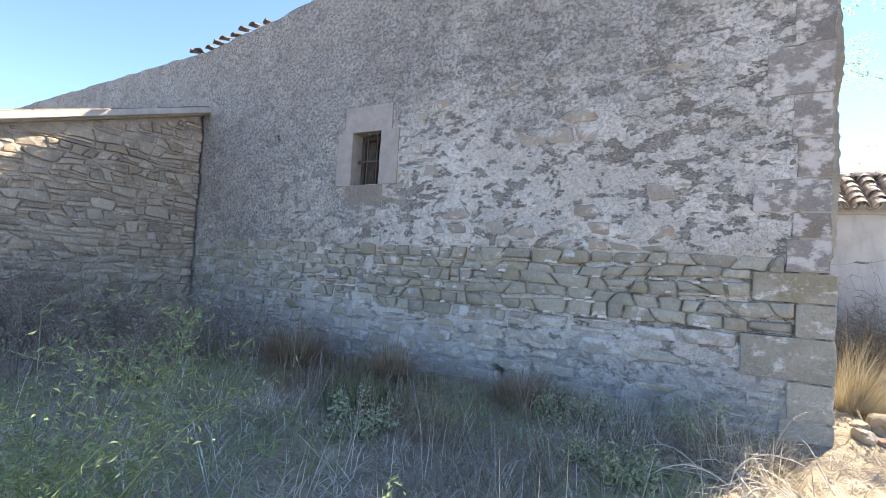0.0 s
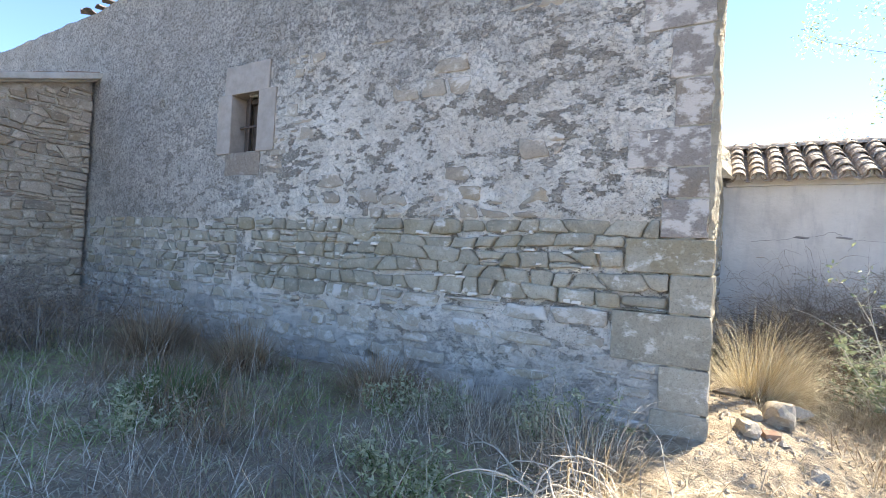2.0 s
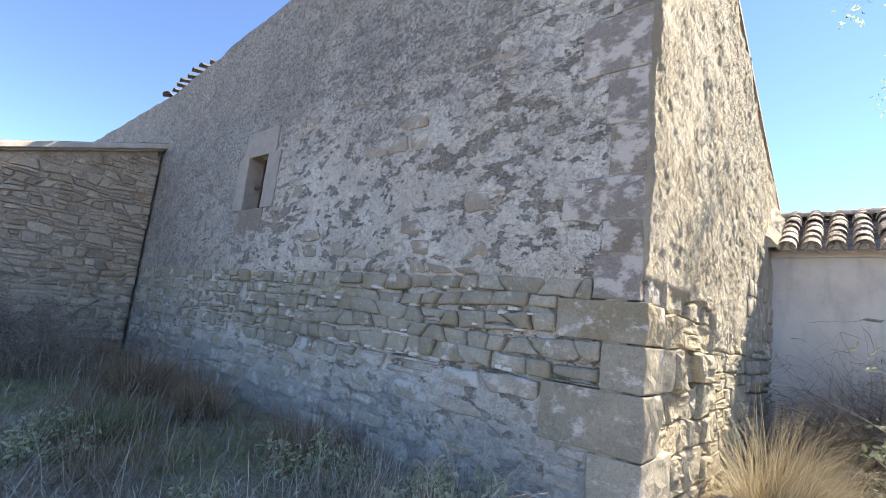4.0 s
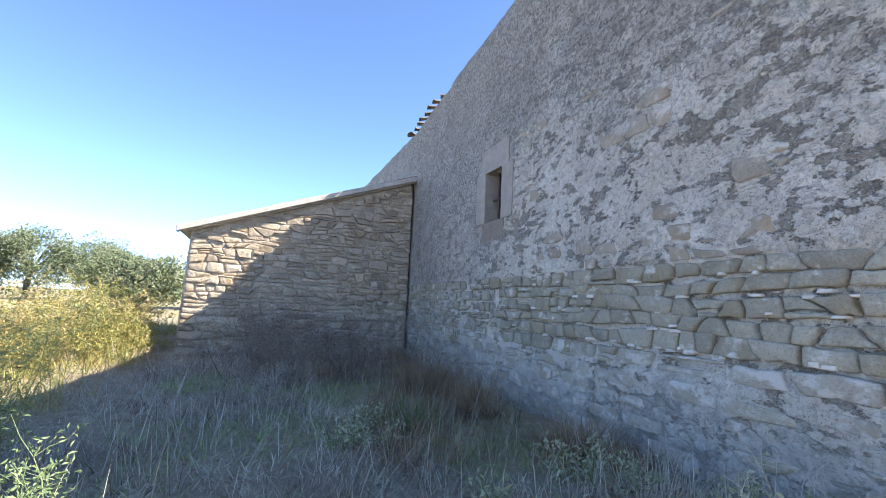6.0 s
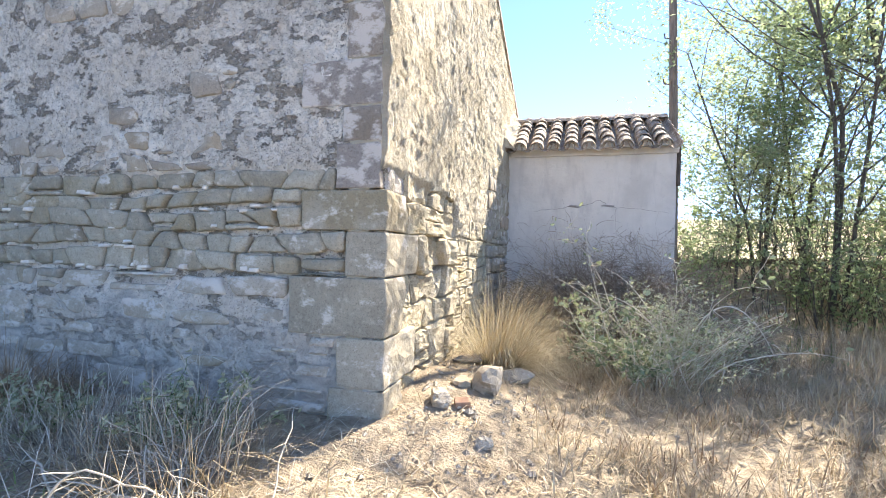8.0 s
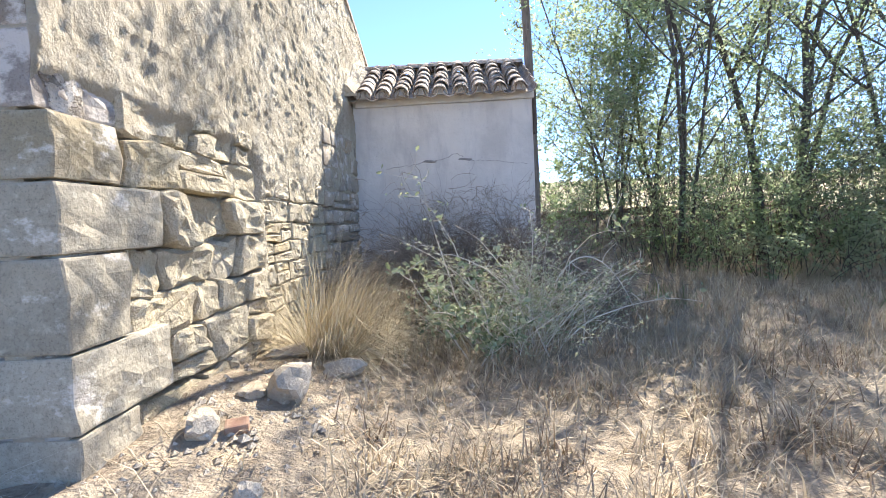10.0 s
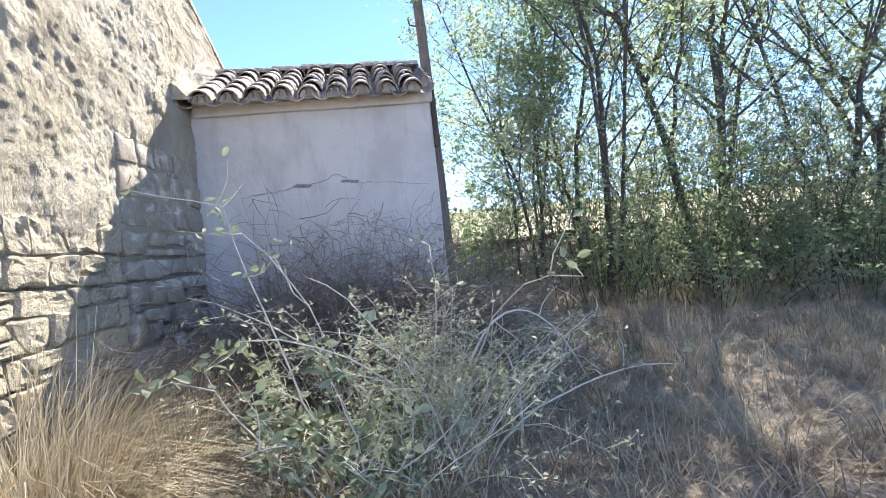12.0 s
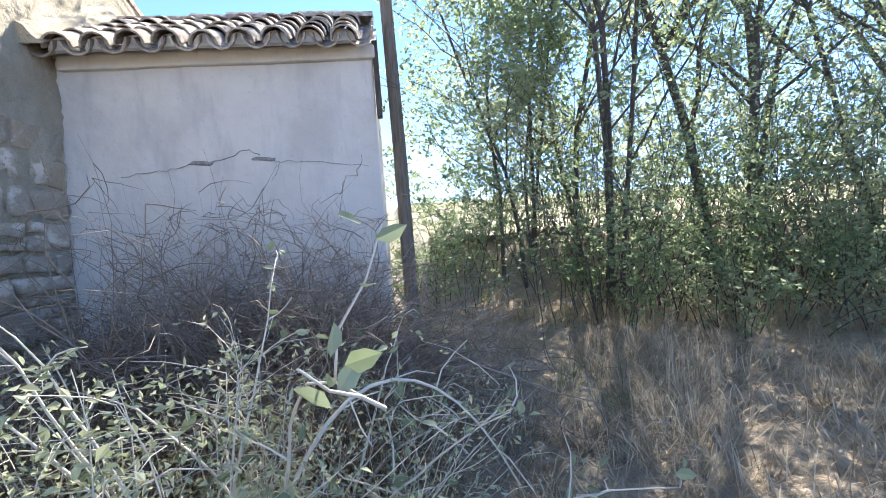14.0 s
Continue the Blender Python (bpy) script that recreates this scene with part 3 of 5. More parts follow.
wall_annex = part("wall_annex", skin("wall_annex", list(np.arange(AY0, AY1 + 0.01, 0.1)), list(np.linspace(0, 1, 60)), annex_place, lambda a, b2: False, 0.1), M_ANNEX_MORTAR)
tagged(wall_annex, "brown rubble stone wall of the lean-to annex", "wall", kind="structure")
pts, fs = hexa([(-16, AY0 + 0.02, -0.7), (AX - 0.12, AY0 + 0.02, -0.7), (AX - 0.12, AY1, -0.7), (-16, AY1, -0.7),
                (-16, AY0 + 0.02, annex_top(AY0) - 0.03), (AX - 0.12, AY0 + 0.02, annex_top(AY0) - 0.03), (AX - 0.12, AY1, annex_top(AY1) - 0.03), (-16, AY1, annex_top(AY1) - 0.03)])
part("wall_core", mesh_of("wall_core", pts, fs), M_ANNEX_MORTAR, wall_annex)


def sloped(name, x0, x1, y0, y1, lift0, lift1, material, parent=None, label=""):
    pts, fs = hexa([(x0, y0, annex_top(y0) + lift0), (x1, y0, annex_top(y0) + lift0), (x1, y1, annex_top(y1) + lift0), (x0, y1, annex_top(y1) + lift0),
                    (x0, y0, annex_top(y0) + lift1), (x1, y0, annex_top(y0) + lift1), (x1, y1, annex_top(y1) + lift1), (x0, y1, annex_top(y1) + lift1)])
    bm = bmesh.new()
    bm.from_mesh(mesh_of(name, pts, fs))
    bmesh.ops.bevel(bm, geom=bm.edges[:], offset=0.012, segments=1, affect="EDGES")
    return part(name, bm, material, parent, label)


annex_roof = empty("annex_roof", (AX, AY0, annex_top(AY0)), "lean-to roof with pale verge board and clay tiles", "roof", kind="structure")
sloped("roof_deck", -16, AX + 0.10, 1.13, 5.60, 0.02, 0.09, M_SLAB, annex_roof)
sloped("verge_board", AX - 0.02, AX + 0.15, 1.10, 5.61, 0.0, 0.105, M_SLAB, annex_roof, "pale weathered verge board")
sloped("soffit", AX - 0.25, AX + 0.06, 1.2, 5.58, -0.03, 0.018, M_SLAB, annex_roof)


def tile_mesh(r0, r1, length, k=7, thick=0.014):
    """A tapered half-round clay tile along +y, hollow side down."""
    V, F = [], []
    for y, r in ((0, r0), (length, r1)):
        for rr in (r, r - thick):
            for i in range(k + 1):
                a = math.pi * i / k
                V.append((rr * math.cos(a), y, rr * math.sin(a)))
    n = k + 1
    o0, i0, o1, i1 = 0, n, 2 * n, 3 * n
    for i in range(k):
        F += [(o0 + i, o1 + i, o1 + i + 1, o0 + i + 1), (i0 + i + 1, i1 + i + 1, i1 + i, i0 + i), (o0 + i + 1, i0 + i + 1, i0 + i, o0 + i), (o1 + i, i1 + i, i1 + i + 1, o1 + i + 1)]
    F += [(o0, i0, i1, o1), (o0 + k, o1 + k, i1 + k, i0 + k)]
    return V, F


TILE = mesh_of("tile", *tile_mesh(0.112, 0.092, 0.40))
TILE.materials.append(M_TILE)
RTILE = mesh_of("tile", *tile_mesh(0.09, 0.075, 0.42))
RTILE.materials.append(M_TILE_RED)
rs = random.Random(5)
asl = math.atan(0.35)
for c in range(3):
    for k in range(11):
        y = 1.08 + k * 0.41
        m = Matrix.Translation((AX - 0.02 - c * 0.22, y, annex_top(y) + 0.095 + rs.uniform(-0.008, 0.008))) @ Matrix.Rotation(asl, 4, "X") @ Matrix.Rotation(rs.uniform(-0.03, 0.03), 4, "Z") @ Matrix.Diagonal((1.1, 1.08, 0.5, 1))
        part("tile", RTILE, M_TILE_RED, annex_roof, "", m)

# ---- window in the long wall ----
win = empty("window_1", (-4.45, WY, 2.69), "small barred window with dressed stone surround", "window", kind="structure")


def frame_stone(x0, x1, z0, z1, y0=WY - 0.022):
    bm = box_bm(x0, x1, y0, WY + 0.24, z0, z1, 0.012)
    bmesh.ops.subdivide_edges(bm, edges=[e for e in bm.edges if e.calc_length() > 0.15], cuts=3, use_grid_fill=True)
    for v in bm.verts:
        v.co += noise.noise_vector(v.co * 6) * 0.008
    return bm


part("jamb", frame_stone(WIN[0] - 0.27, WIN[0] + 0.004, 2.68, 3.44), M_FRAME, win)
part("jamb", frame_stone(WIN[1] - 0.004, WIN[1] + 0.30, 2.68, 3.44), M_FRAME, win)
part("lintel", frame_stone(-4.86, -4.03, 3.43, 3.80, WY - 0.02), M_FRAME, win)
part("window_sill", frame_stone(-4.80, -4.14, 2.40, 2.685, WY - 0.006), M_SILL, win, "dark rough sill stone")
part("window_frame", box_bm(WIN[0] + 0.0, WIN[0] + 0.06, WY + 0.20, WY + 0.26, WIN[2], WIN[3], 0.006), M_DARKWOOD, win)
part("window_frame", box_bm(WIN[1] - 0.06, WIN[1], WY + 0.20, WY + 0.26, WIN[2], WIN[3], 0.006), M_DARKWOOD, win)
part("window_frame", box_bm(WIN[0] + 0.062, WIN[1] - 0.062, WY + 0.20, WY + 0.26, WIN[3] - 0.06, WIN[3], 0.006), M_DARKWOOD, win)
for bx in (-4.54, -4.37):
    V, F = [], []
    tube(V, F, [(bx, WY + 0.13, WIN[2] - 0.02), (bx + 0.004, WY + 0.13, 3.05), (bx, WY + 0.13, WIN[3] + 0.02)], [0.012] * 3, 6)
    part("iron_bar", mesh_of("iron_bar", V, F, True), M_IRON, win)
V, F = [], []
tube(V, F, [(WIN[0] - 0.02, WY + 0.13, 3.04), (WIN[1] + 0.02, WY + 0.13, 3.05)], [0.017] * 2, 6)
part("iron_bar", mesh_of("iron_bar", V, F, True), M_IRON, win)
part("shutter", box_bm(WIN[0] + 0.05, -4.52, WY + 0.28, WY + 0.305, WIN[2] + 0.01, WIN[3] - 0.01, 0.005), M_DARKWOOD, win, "grey wooden shutter, half closed")

# loose tiles along the top of the long wall
rs = random.Random(8)
for i, x in enumerate((-8.75, -8.5, -8.28, -8.05, -7.8, -7.55, -7.3, -7.05, -6.8)):
    t_ob = part("roof_tile", mesh_of("roof_tile", *tile_mesh(0.08, 0.066, 0.36)), M_SLIP, None, "", Matrix.Translation((x, WY - 0.08 + rs.uniform(-0.05, 0.04), wall_top(x) - 0.03 + rs.uniform(0, 0.04))) @ Matrix.Rotation(rs.uniform(-0.5, 0.5), 4, "Z") @ Matrix.Rotation(rs.uniform(-0.1, 0.3), 4, "X") @ Matrix.Diagonal((1.1, 0.5, 0.6, 1)))
    tagged(t_ob, "slipped clay tile lying on the wall top, coloured dark as if backlit", "roof tile", "slipped tiles")

# ---- shed ----
SY, SX1 = 10.60, 3.29
wall_shed = part("wall_shed", box_bm(CX + 0.05, SX1, SY, SY + 0.25, -0.2, 2.98, 0.015, 6, 0.012), M_SHED)
tagged(wall_shed, "pale cracked cement plaster wall of a small shed", "wall", kind="structure")
part("wall_side", box_bm(SX1 - 0.22, SX1 - 0.004, SY + 0.252, 12.8, -0.2, 3.05, 0.0), M_SHED, wall_shed)
part("wall_rear", box_bm(CX + 0.05, SX1 - 0.23, 12.6, 12.8, -0.2, 3.05, 0.0), M_SHED, wall_shed)
part("cornice", box_bm(CX + 0.12, SX1 + 0.02, SY - 0.055, SY + 0.1, 2.88, 3.00, 0.02, 4, 0.012), M_SHED, wall_shed, "thin mortar cornice under the tiles")
part("edge_board", box_bm(SX1 + 0.004, SX1 + 0.05, SY - 0.03, SY + 0.06, 2.40, 3.04, 0.006), M_DARKWOOD, wall_shed, "dark board at the corner under the eave")


# a thin dark strip laid on the plaster for the shade in a crack
def crack(pts, r):
    V, F = [], []
    rs = random.Random(int(pts[0][0] * 100))
    fine = []
    for a, b2 in zip(pts, pts[1:]):
        for k in range(6):
            q = k / 6
            fine.append((a[0] + (b2[0] - a[0]) * q, SY - 0.008, a[1] + (b2[1] - a[1]) * q + rs.uniform(-0.012, 0.012)))
    tube(V, F, fine, [r * rs.uniform(0.5, 1.3) for _ in fine], 4)
    part("crack", mesh_of("crack", V, F), M_CRACK, wall_shed, "crack in the plaster, its inner shade drawn as a dark strip")


crack([(1.2, 2.02), (1.55, 2.05), (1.78, 2.10), (2.02, 2.12), (2.2, 2.19), (2.32, 2.12)], 0.0042)
crack([(2.40, 2.08), (2.80, 2.05), (3.27, 1.98)], 0.003)
crack([(2.46, 2.07), (2.42, 1.97), (2.36, 1.90)], 0.003)
shed_roof = empty("shed_roof", (2.0, SY, 3.0), "small roof of pale-mottled half-round clay tiles", "roof", kind="structure")
R0, R1 = (10.30, 2.90), (11.60, 3.62)
sang = math.atan2(R1[1] - R0[1], R1[0] - R0[0])
pts, fs = hexa([(CX + 0.05, SY - 0.02, 2.985), (SX1 + 0.04, SY - 0.02, 2.985), (SX1 + 0.04, 11.7, 3.58), (CX + 0.05, 11.7, 3.58),
                (CX + 0.05, SY - 0.02, 3.02), (SX1 + 0.04, SY - 0.02, 3.02), (SX1 + 0.04, 11.7, 3.63), (CX + 0.05, 11.7, 3.63)])
part("roof_deck", mesh_of("roof_deck", pts, fs), M_SHED, shed_roof)
pts, fs = hexa([(CX + 0.05, 11.7, 3.06), (SX1 + 0.04, 11.7, 3.06), (SX1 + 0.04, 12.95, 3.06), (CX + 0.05, 12.95, 3.06),
                (CX + 0.05, 11.7, 3.63), (SX1 + 0.04, 11.7, 3.63), (SX1 + 0.04, 12.95, 3.15), (CX + 0.05, 12.95, 3.15)])
part("roof_rear", mesh_of("roof_rear", pts, fs), M_TILE, shed_roof)
rs = random.Random(11)
PITCH = 0.262
for c in range(10):
    x = 0.85 + c * PITCH
    for k in range(6):
        q = k / 5.6
        y, z = R0[0] + (R1[0] - R0[0]) * q, R0[1] + (R1[1] - R0[1]) * q
        if c < 9:
            m = Matrix.Translation((x + 0.131 + rs.uniform(-0.012, 0.012), y + 0.02 + rs.uniform(-0.02, 0.02), z + 0.055 + rs.uniform(-0.006, 0.008))) @ Matrix.Rotation(sang - 0.05, 4, "X") @ Matrix.Rotation(rs.uniform(-0.05, 0.05), 4, "Z")
            part("tile", TILE, M_TILE, shed_roof, "", m)
        m = Matrix.Translation((x, y + rs.uniform(-0.02, 0.02), z + 0.105)) @ Matrix.Rotation(sang - 0.05, 4, "X") @ Matrix.Rotation(math.pi, 4, "Y")
        part("tile", TILE, M_TILE, shed_roof, "", m)
for c in range(9):
    V = [(0.098 * math.cos(math.pi * k / 8), dy, 0.098 * math.sin(math.pi * k / 8) - 0.01) for dy in (0.0, 0.06) for k in range(9)]
    F = [tuple(range(8, -1, -1)), tuple(range(9, 18))] + [(k, k + 1, k + 10, k + 9) for k in range(8)] + [(8, 0, 9, 17)]
    part("mortar_plug", mesh_of("mortar_plug", V, F), M_SHED, shed_roof, "", Matrix.Translation((0.981 + c * PITCH, R0[0] + 0.07, R0[1] + 0.072)))
for k in range(7):
    m = Matrix.Translation((0.78 + k * 0.355, 11.62, 3.68 + rs.uniform(-0.01, 0.015))) @ Matrix.Rotation(-math.pi / 2, 4, "Z") @ Matrix.Rotation(rs.uniform(-0.03, 0.03), 4, "X") @ Matrix.Diagonal((1.15, 1.0, 0.9, 1))
    part("ridge_tile", TILE, M_TILE, shed_roof, "", m)
pts, fs = hexa([(CX - 0.02, 10.25, 2.97), (CX + 0.22, 10.25, 2.97), (CX + 0.22, 11.65, 3.70), (CX - 0.02, 11.65, 3.70),
                (CX - 0.02, 10.25, 3.16), (CX + 0.10, 10.25, 3.10), (CX + 0.10, 11.65, 3.82), (CX - 0.02, 11.65, 3.98)])
bm = bmesh.new()
bm.from_mesh(mesh_of("fillet", pts, fs))
bmesh.ops.subdivide_edges(bm, edges=bm.edges[:], cuts=5, use_grid_fill=True)
for v in bm.verts:
    v.co += noise.noise_vector(v.co * 5) * 0.02
part("mortar_fillet", bm, M_SIDE_WALL, shed_roof, "pale mortar fillet against the main wall")

# ---- utility pole ----
V, F = [], []
tube(V, F, [(3.50, 11.9, gz(3.50, 11.9) - 0.3), (3.49, 11.9, 2.2), (3.46, 11.9, 4.0), (3.42, 11.9, 5.8), (3.40, 11.9, 6.8)], [0.082, 0.077, 0.07, 0.064, 0.06], 12)
pole = part("utility_pole", mesh_of("utility_pole", V, F, True), M_POLE)
for z in (4.35, 5.15):
    V, F = [], []
    tube(V, F, [(3.40, 11.9, z), (3.30, 11.88, z + 0.01), (3.285, 11.88, z + 0.09)], [0.012, 0.012, 0.012], 6)
    part("iron_peg", mesh_of("iron_peg", V, F, True), M_IRON, pole, "rusty iron peg")
tagged(pole, "weathered wooden utility pole behind the shed", "pole")

# ---- vegetation ----
def blade_mesh(name, P, L, W, heading, lean, droop):
    """Bent blades: P roots (n,3), length, width, heading, lean from upright, droop at the tip; arrays of n."""
    n = len(P)
    dx, dy = np.cos(heading), np.sin(heading)
    def at(q):
        a = lean + droop * q
        r = L * q
        return P + np.stack([dx * np.sin(a) * r, dy * np.sin(a) * r, np.maximum(np.cos(a) * r, -0.02)], -1)
    sx, sy = -dy * W / 2, dx * W / 2
    s = np.stack([sx, sy, np.zeros(n)], -1)
    mid, tip = at(0.55), at(1.0)
    V = np.stack([P - s, P + s, mid - s * 0.75, mid + s * 0.75, tip], 1).reshape(-1, 3)
    b = np.arange(n)[:, None] * 5
    Q = (b + np.array([[0, 1, 3, 2]])).tolist()
    T = (b + np.array([[2, 3, 4]])).tolist()
    return mesh_of(name, V.tolist(), Q + T)


def grass(name, n, x0, x1, y0, y1, lmin, lmax, width, lean, material, label, seed, keep=None, tuft=1, spread=0.05):
    r = np.random.RandomState(seed)
    m = n // tuft
    x, y = r.uniform(x0, x1, m), r.uniform(y0, y1, m)
    if keep is not None:
        k = r.uniform(0, 1, m) < keep(x, y)
        x, y = x[k], y[k]
    x, y = np.repeat(x, tuft), np.repeat(y, tuft)
    x, y = x + r.normal(0, spread, len(x)), y + r.normal(0, spread, len(y))
    n = len(x)
    P = np.stack([x, y, ground_z(x, y) - 0.01], -1)
    L = r.uniform(lmin, lmax, n) * r.uniform(0.6, 1.0, n)
    me = blade_mesh(name, P, L, width * r.uniform(0.5, 1.3, n), r.uniform(0, 6.283, n), np.abs(r.normal(lean, 0.35, n)), r.uniform(0.1, 0.9, n))
    ob = part(name, me, material)
    return tagged(ob, label, "grass", kind="stuff")


def free(x, y):
    """Clear of walls and of the building."""
    inside = (y > WY - 0.02) & (x < CX + 0.02)
    annex = (x < AX + 0.05) & (y > 0.3)
    shed = (x < SX1 + 0.05) & (x > 0.7) & (y > SY - 0.02) & (y < 12.9)
    return np.where(inside | annex | shed, 0.0, 1.0)


def patchy(x, y, f=1.0, p=0.0):
    return 0.5 + 0.5 * np.sin(1.9 * f * x + 0.8 * y + p) * np.sin(1.6 * f * y - 0.7 * x + 2 * p)


def bare(x, y):
    """Trodden sandy strip round the corner of the building."""
    return 1 - np.exp(-((x - 1.05) / 0.75) ** 2 - ((y - 6.2) / 1.1) ** 2) * 0.97


grass("dry_grass_shade", 75000, -8.3, 0.5, 0.3, 5.6, 0.06, 0.26, 0.0065, 1.3, M_SHADEGRASS, "matted grey dry grass in the wall's shade", 21, lambda x, y: free(x, y) * (0.2 + 0.8 * smooth_np(0.25, 0.7, patchy(x, y, 1.6, 0.4))), 14, 0.07)
grass("dry_grass_near", 30000, -4.0, 1.2, 0.3, 5.5, 0.06, 0.26, 0.0055, 1.3, M_SHADEGRASS, "matted grey dry grass close to the path", 22, lambda x, y: free(x, y) * bare(x, y), 6, 0.05)
grass("brown_grass_foot", 9000, -8.0, -1.2, 3.5, 5.55, 0.25, 0.6, 0.006, 0.5, M_BROWNGRASS, "dark brown grass along the wall foot", 23, lambda x, y: free(x, y) * smooth_np(0.45, 0.8, patchy(x, y, 1.3, 1.0)), 14, 0.08)
grass("green_grass_shade", 34000, -6.3, -0.2, 1.6, 5.3, 0.10, 0.30, 0.006, 1.1, M_SHADEGREEN, "green grass tufts between the dry grass", 24, lambda x, y: free(x, y) * smooth_np(0.3, 0.75, patchy(x, y, 1.1, 2.2)), 9, 0.08)
grass("dry_grass_sun", 120000, 0.6, 9.5, 1.0, 13.0, 0.08, 0.30, 0.008, 0.95, M_DRY, "short sun-bleached dry grass and straw", 25, lambda x, y: free(x, y) * bare(x, y) * (0.3 + 0.7 * patchy(x, y, 0.9, 0.5)), 6, 0.05)
grass("dry_tufts", 90000, 1.6, 9.5, 2.0, 12.5, 0.10, 0.34, 0.007, 0.55, M_DRY, "brown and bleached dry grass tufts", 30, lambda x, y: free(x, y) * bare(x, y) * smooth_np(0.25, 0.75, patchy(x, y, 1.7, 0.9)), 26, 0.07)
grass("brown_tufts", 34000, 1.6, 9.5, 2.0, 12.5, 0.10, 0.34, 0.007, 0.6, M_BROWNGRASS, "brown withered weeds between dry grass", 38, lambda x, y: free(x, y) * bare(x, y) * smooth_np(0.4, 0.8, patchy(x, y, 2.1, 2.9)), 26, 0.07)
grass("tall_dry_grass", 22000, 2.6, 10.5, 7.4, 13.2, 0.2, 0.62, 0.005, 0.5, M_DRY, "tall dry grass under the trees", 26, lambda x, y: free(x, y) * smooth_np(0.4, 0.8, patchy(x, y, 1.5, 3.0)), 18, 0.07)
grass("green_grass_trees", 7000, 4.5, 10.5, 6.5, 12.5, 0.12, 0.34, 0.007, 0.5, M_GREEN, "sparse green grass under the trees", 27, lambda x, y: smooth_np(0.55, 0.9, patchy(x, y, 1.0, 4.0)), 12, 0.09)
grass("field_edge_grass", 20000, -16, -3, -7, 0.9, 0.25, 0.7, 0.012, 0.4, M_LIME, "yellow-green sunlit meadow grass", 28, lambda x, y: smooth_np(0.2, 0.5, patchy(x, y, 0.6, 1.5)), 10, 0.12)
grass("start_grass", 9000, -4, 2.5, -2.0, 0.8, 0.1, 0.35, 0.006, 0.7, M_DRY, "dry grass beside the path", 29, lambda x, y: free(x, y), 6, 0.05)


grass("pale_stalks", 4200, -8.0, 0.6, 0.7, 5.3, 0.3, 0.75, 0.004, 0.45, M_PALETWIG, "thin pale dead grass stalks", 39, lambda x, y: free(x, y) * (0.3 + 0.7 * patchy(x, y, 1.4, 3.3)), 5, 0.08)
grass("dark_stems", 14000, -8.2, 0.4, 1.2, 5.4, 0.12, 0.4, 0.006, 0.6, M_DEADTWIG, "dark dead weed stems in the grass", 40, lambda x, y: free(x, y) * smooth_np(0.3, 0.7, patchy(x, y, 1.2, 5.1)), 10, 0.09)


def tussock(name, x, y, n, length, lean, material, label, seed, width=0.005, toward=None, r0=0.16):
    r = np.random.RandomState(seed)
    a, rad = r.uniform(0, 6.283, n), np.sqrt(r.uniform(0, 1, n)) * r0
    px, py = x + rad * np.cos(a), y + rad * np.sin(a)
    P = np.stack([px, py, ground_z(px, py) - 0.01], -1)
    head = a + r.normal(0, 0.5, n)
    if toward is not None:
        head = np.where(r.uniform(0, 1, n) < 0.55, toward + r.normal(0, 0.7, n), head)
    me = blade_mesh(name, P, length * r.uniform(0.45, 1.0, n), np.full(n, width), head, np.abs(r.normal(lean, 0.36, n)), r.uniform(0.0, 1.3, n))
    return tagged(part(name, me, material), label, "grass tussock")


def straw(x, y, n, length, lean, material, label, seed, toward, r0, name="straw_tussock", group="straw tussocks"):
    e = empty(name, (x, y, gz(x, y)), label, "grass tussock", group)
    for k, (ln, le) in enumerate(((1.0, lean * 0.7), (0.85, lean * 1.4), (0.6, lean * 2.0))):
        ob = tussock("blade_tuft", x, y, n // 3, length * ln, le, material, "", seed + 100 * k, 0.0038, toward, r0)
        del ob["category"]
        ob.parent = e
        ob.matrix_parent_inverse = Matrix.Translation(-e.location)


straw(1.13, 7.48, 2300, 1.32, 0.40, M_STRAW, "golden dry straw tussock against the sunlit wall", 31, 0.1, 0.2)
straw(1.38, 8.0, 1500, 0.95, 0.45, M_DRY, "pale dry straw tussock leaning into the shade", 32, 0.2, 0.2)
straw(1.1, 9.2, 1500, 0.95, 0.35, M_SHADEGRASS, "grey dry tussock in the shed's shade", 33, None, 0.25)
tussock("brown_tussock", -3.25, 4.87, 900, 0.75, 0.55, M_BROWNGRASS, "brown arching grass tussock by the wall foot", 34, 0.006, -1.2, 0.2)
tussock("brown_tussock", -4.63, 4.74, 900, 0.8, 0.4, M_BROWNGRASS, "brown arching grass tussock by the wall foot", 35, 0.007, None, 0.25)
tussock("brown_tussock", -1.78, 5.08, 600, 0.55, 0.6, M_BROWNGRASS, "low brown grass tussock by the wall foot", 36, 0.006, None, 0.25)
tussock("green_tussock", -2.95, 3.97, 700, 0.38, 0.5, M_GREEN, "small green grass tussock in the shade", 37, 0.008, None, 0.3)


def path_stem(rs, p, d, length, segs, bend, gravity):
    pts = [Vector(p)]
    d = Vector(d).normalized()
    for i in range(segs):
        d = (d + Vector((rs.gauss(0, bend), rs.gauss(0, bend), rs.gauss(0, bend) - gravity))).normalized()
        pts.append(pts[-1] + d * length / segs)
    return pts


def leaf(V, F, p, size, rs, long=2.0, up=0.3):
    d = Vector((rs.gauss(0, 1), rs.gauss(0, 1), rs.gauss(up, 0.7))).normalized()
    s = d.orthogonal().normalized()
    s = Matrix.Rotation(rs.uniform(0, 6.28), 3, d) @ s
    n = d.cross(s) * 0.18 * size
    b = len(V)
    w = size / long
    V.extend([p, p + d * size * 0.5 + s * w * 0.5 + n, p + d * size, p + d * size * 0.5 - s * w * 0.5 + n])
    F.extend([(b, b + 1, b + 2), (b, b + 2, b + 3)])


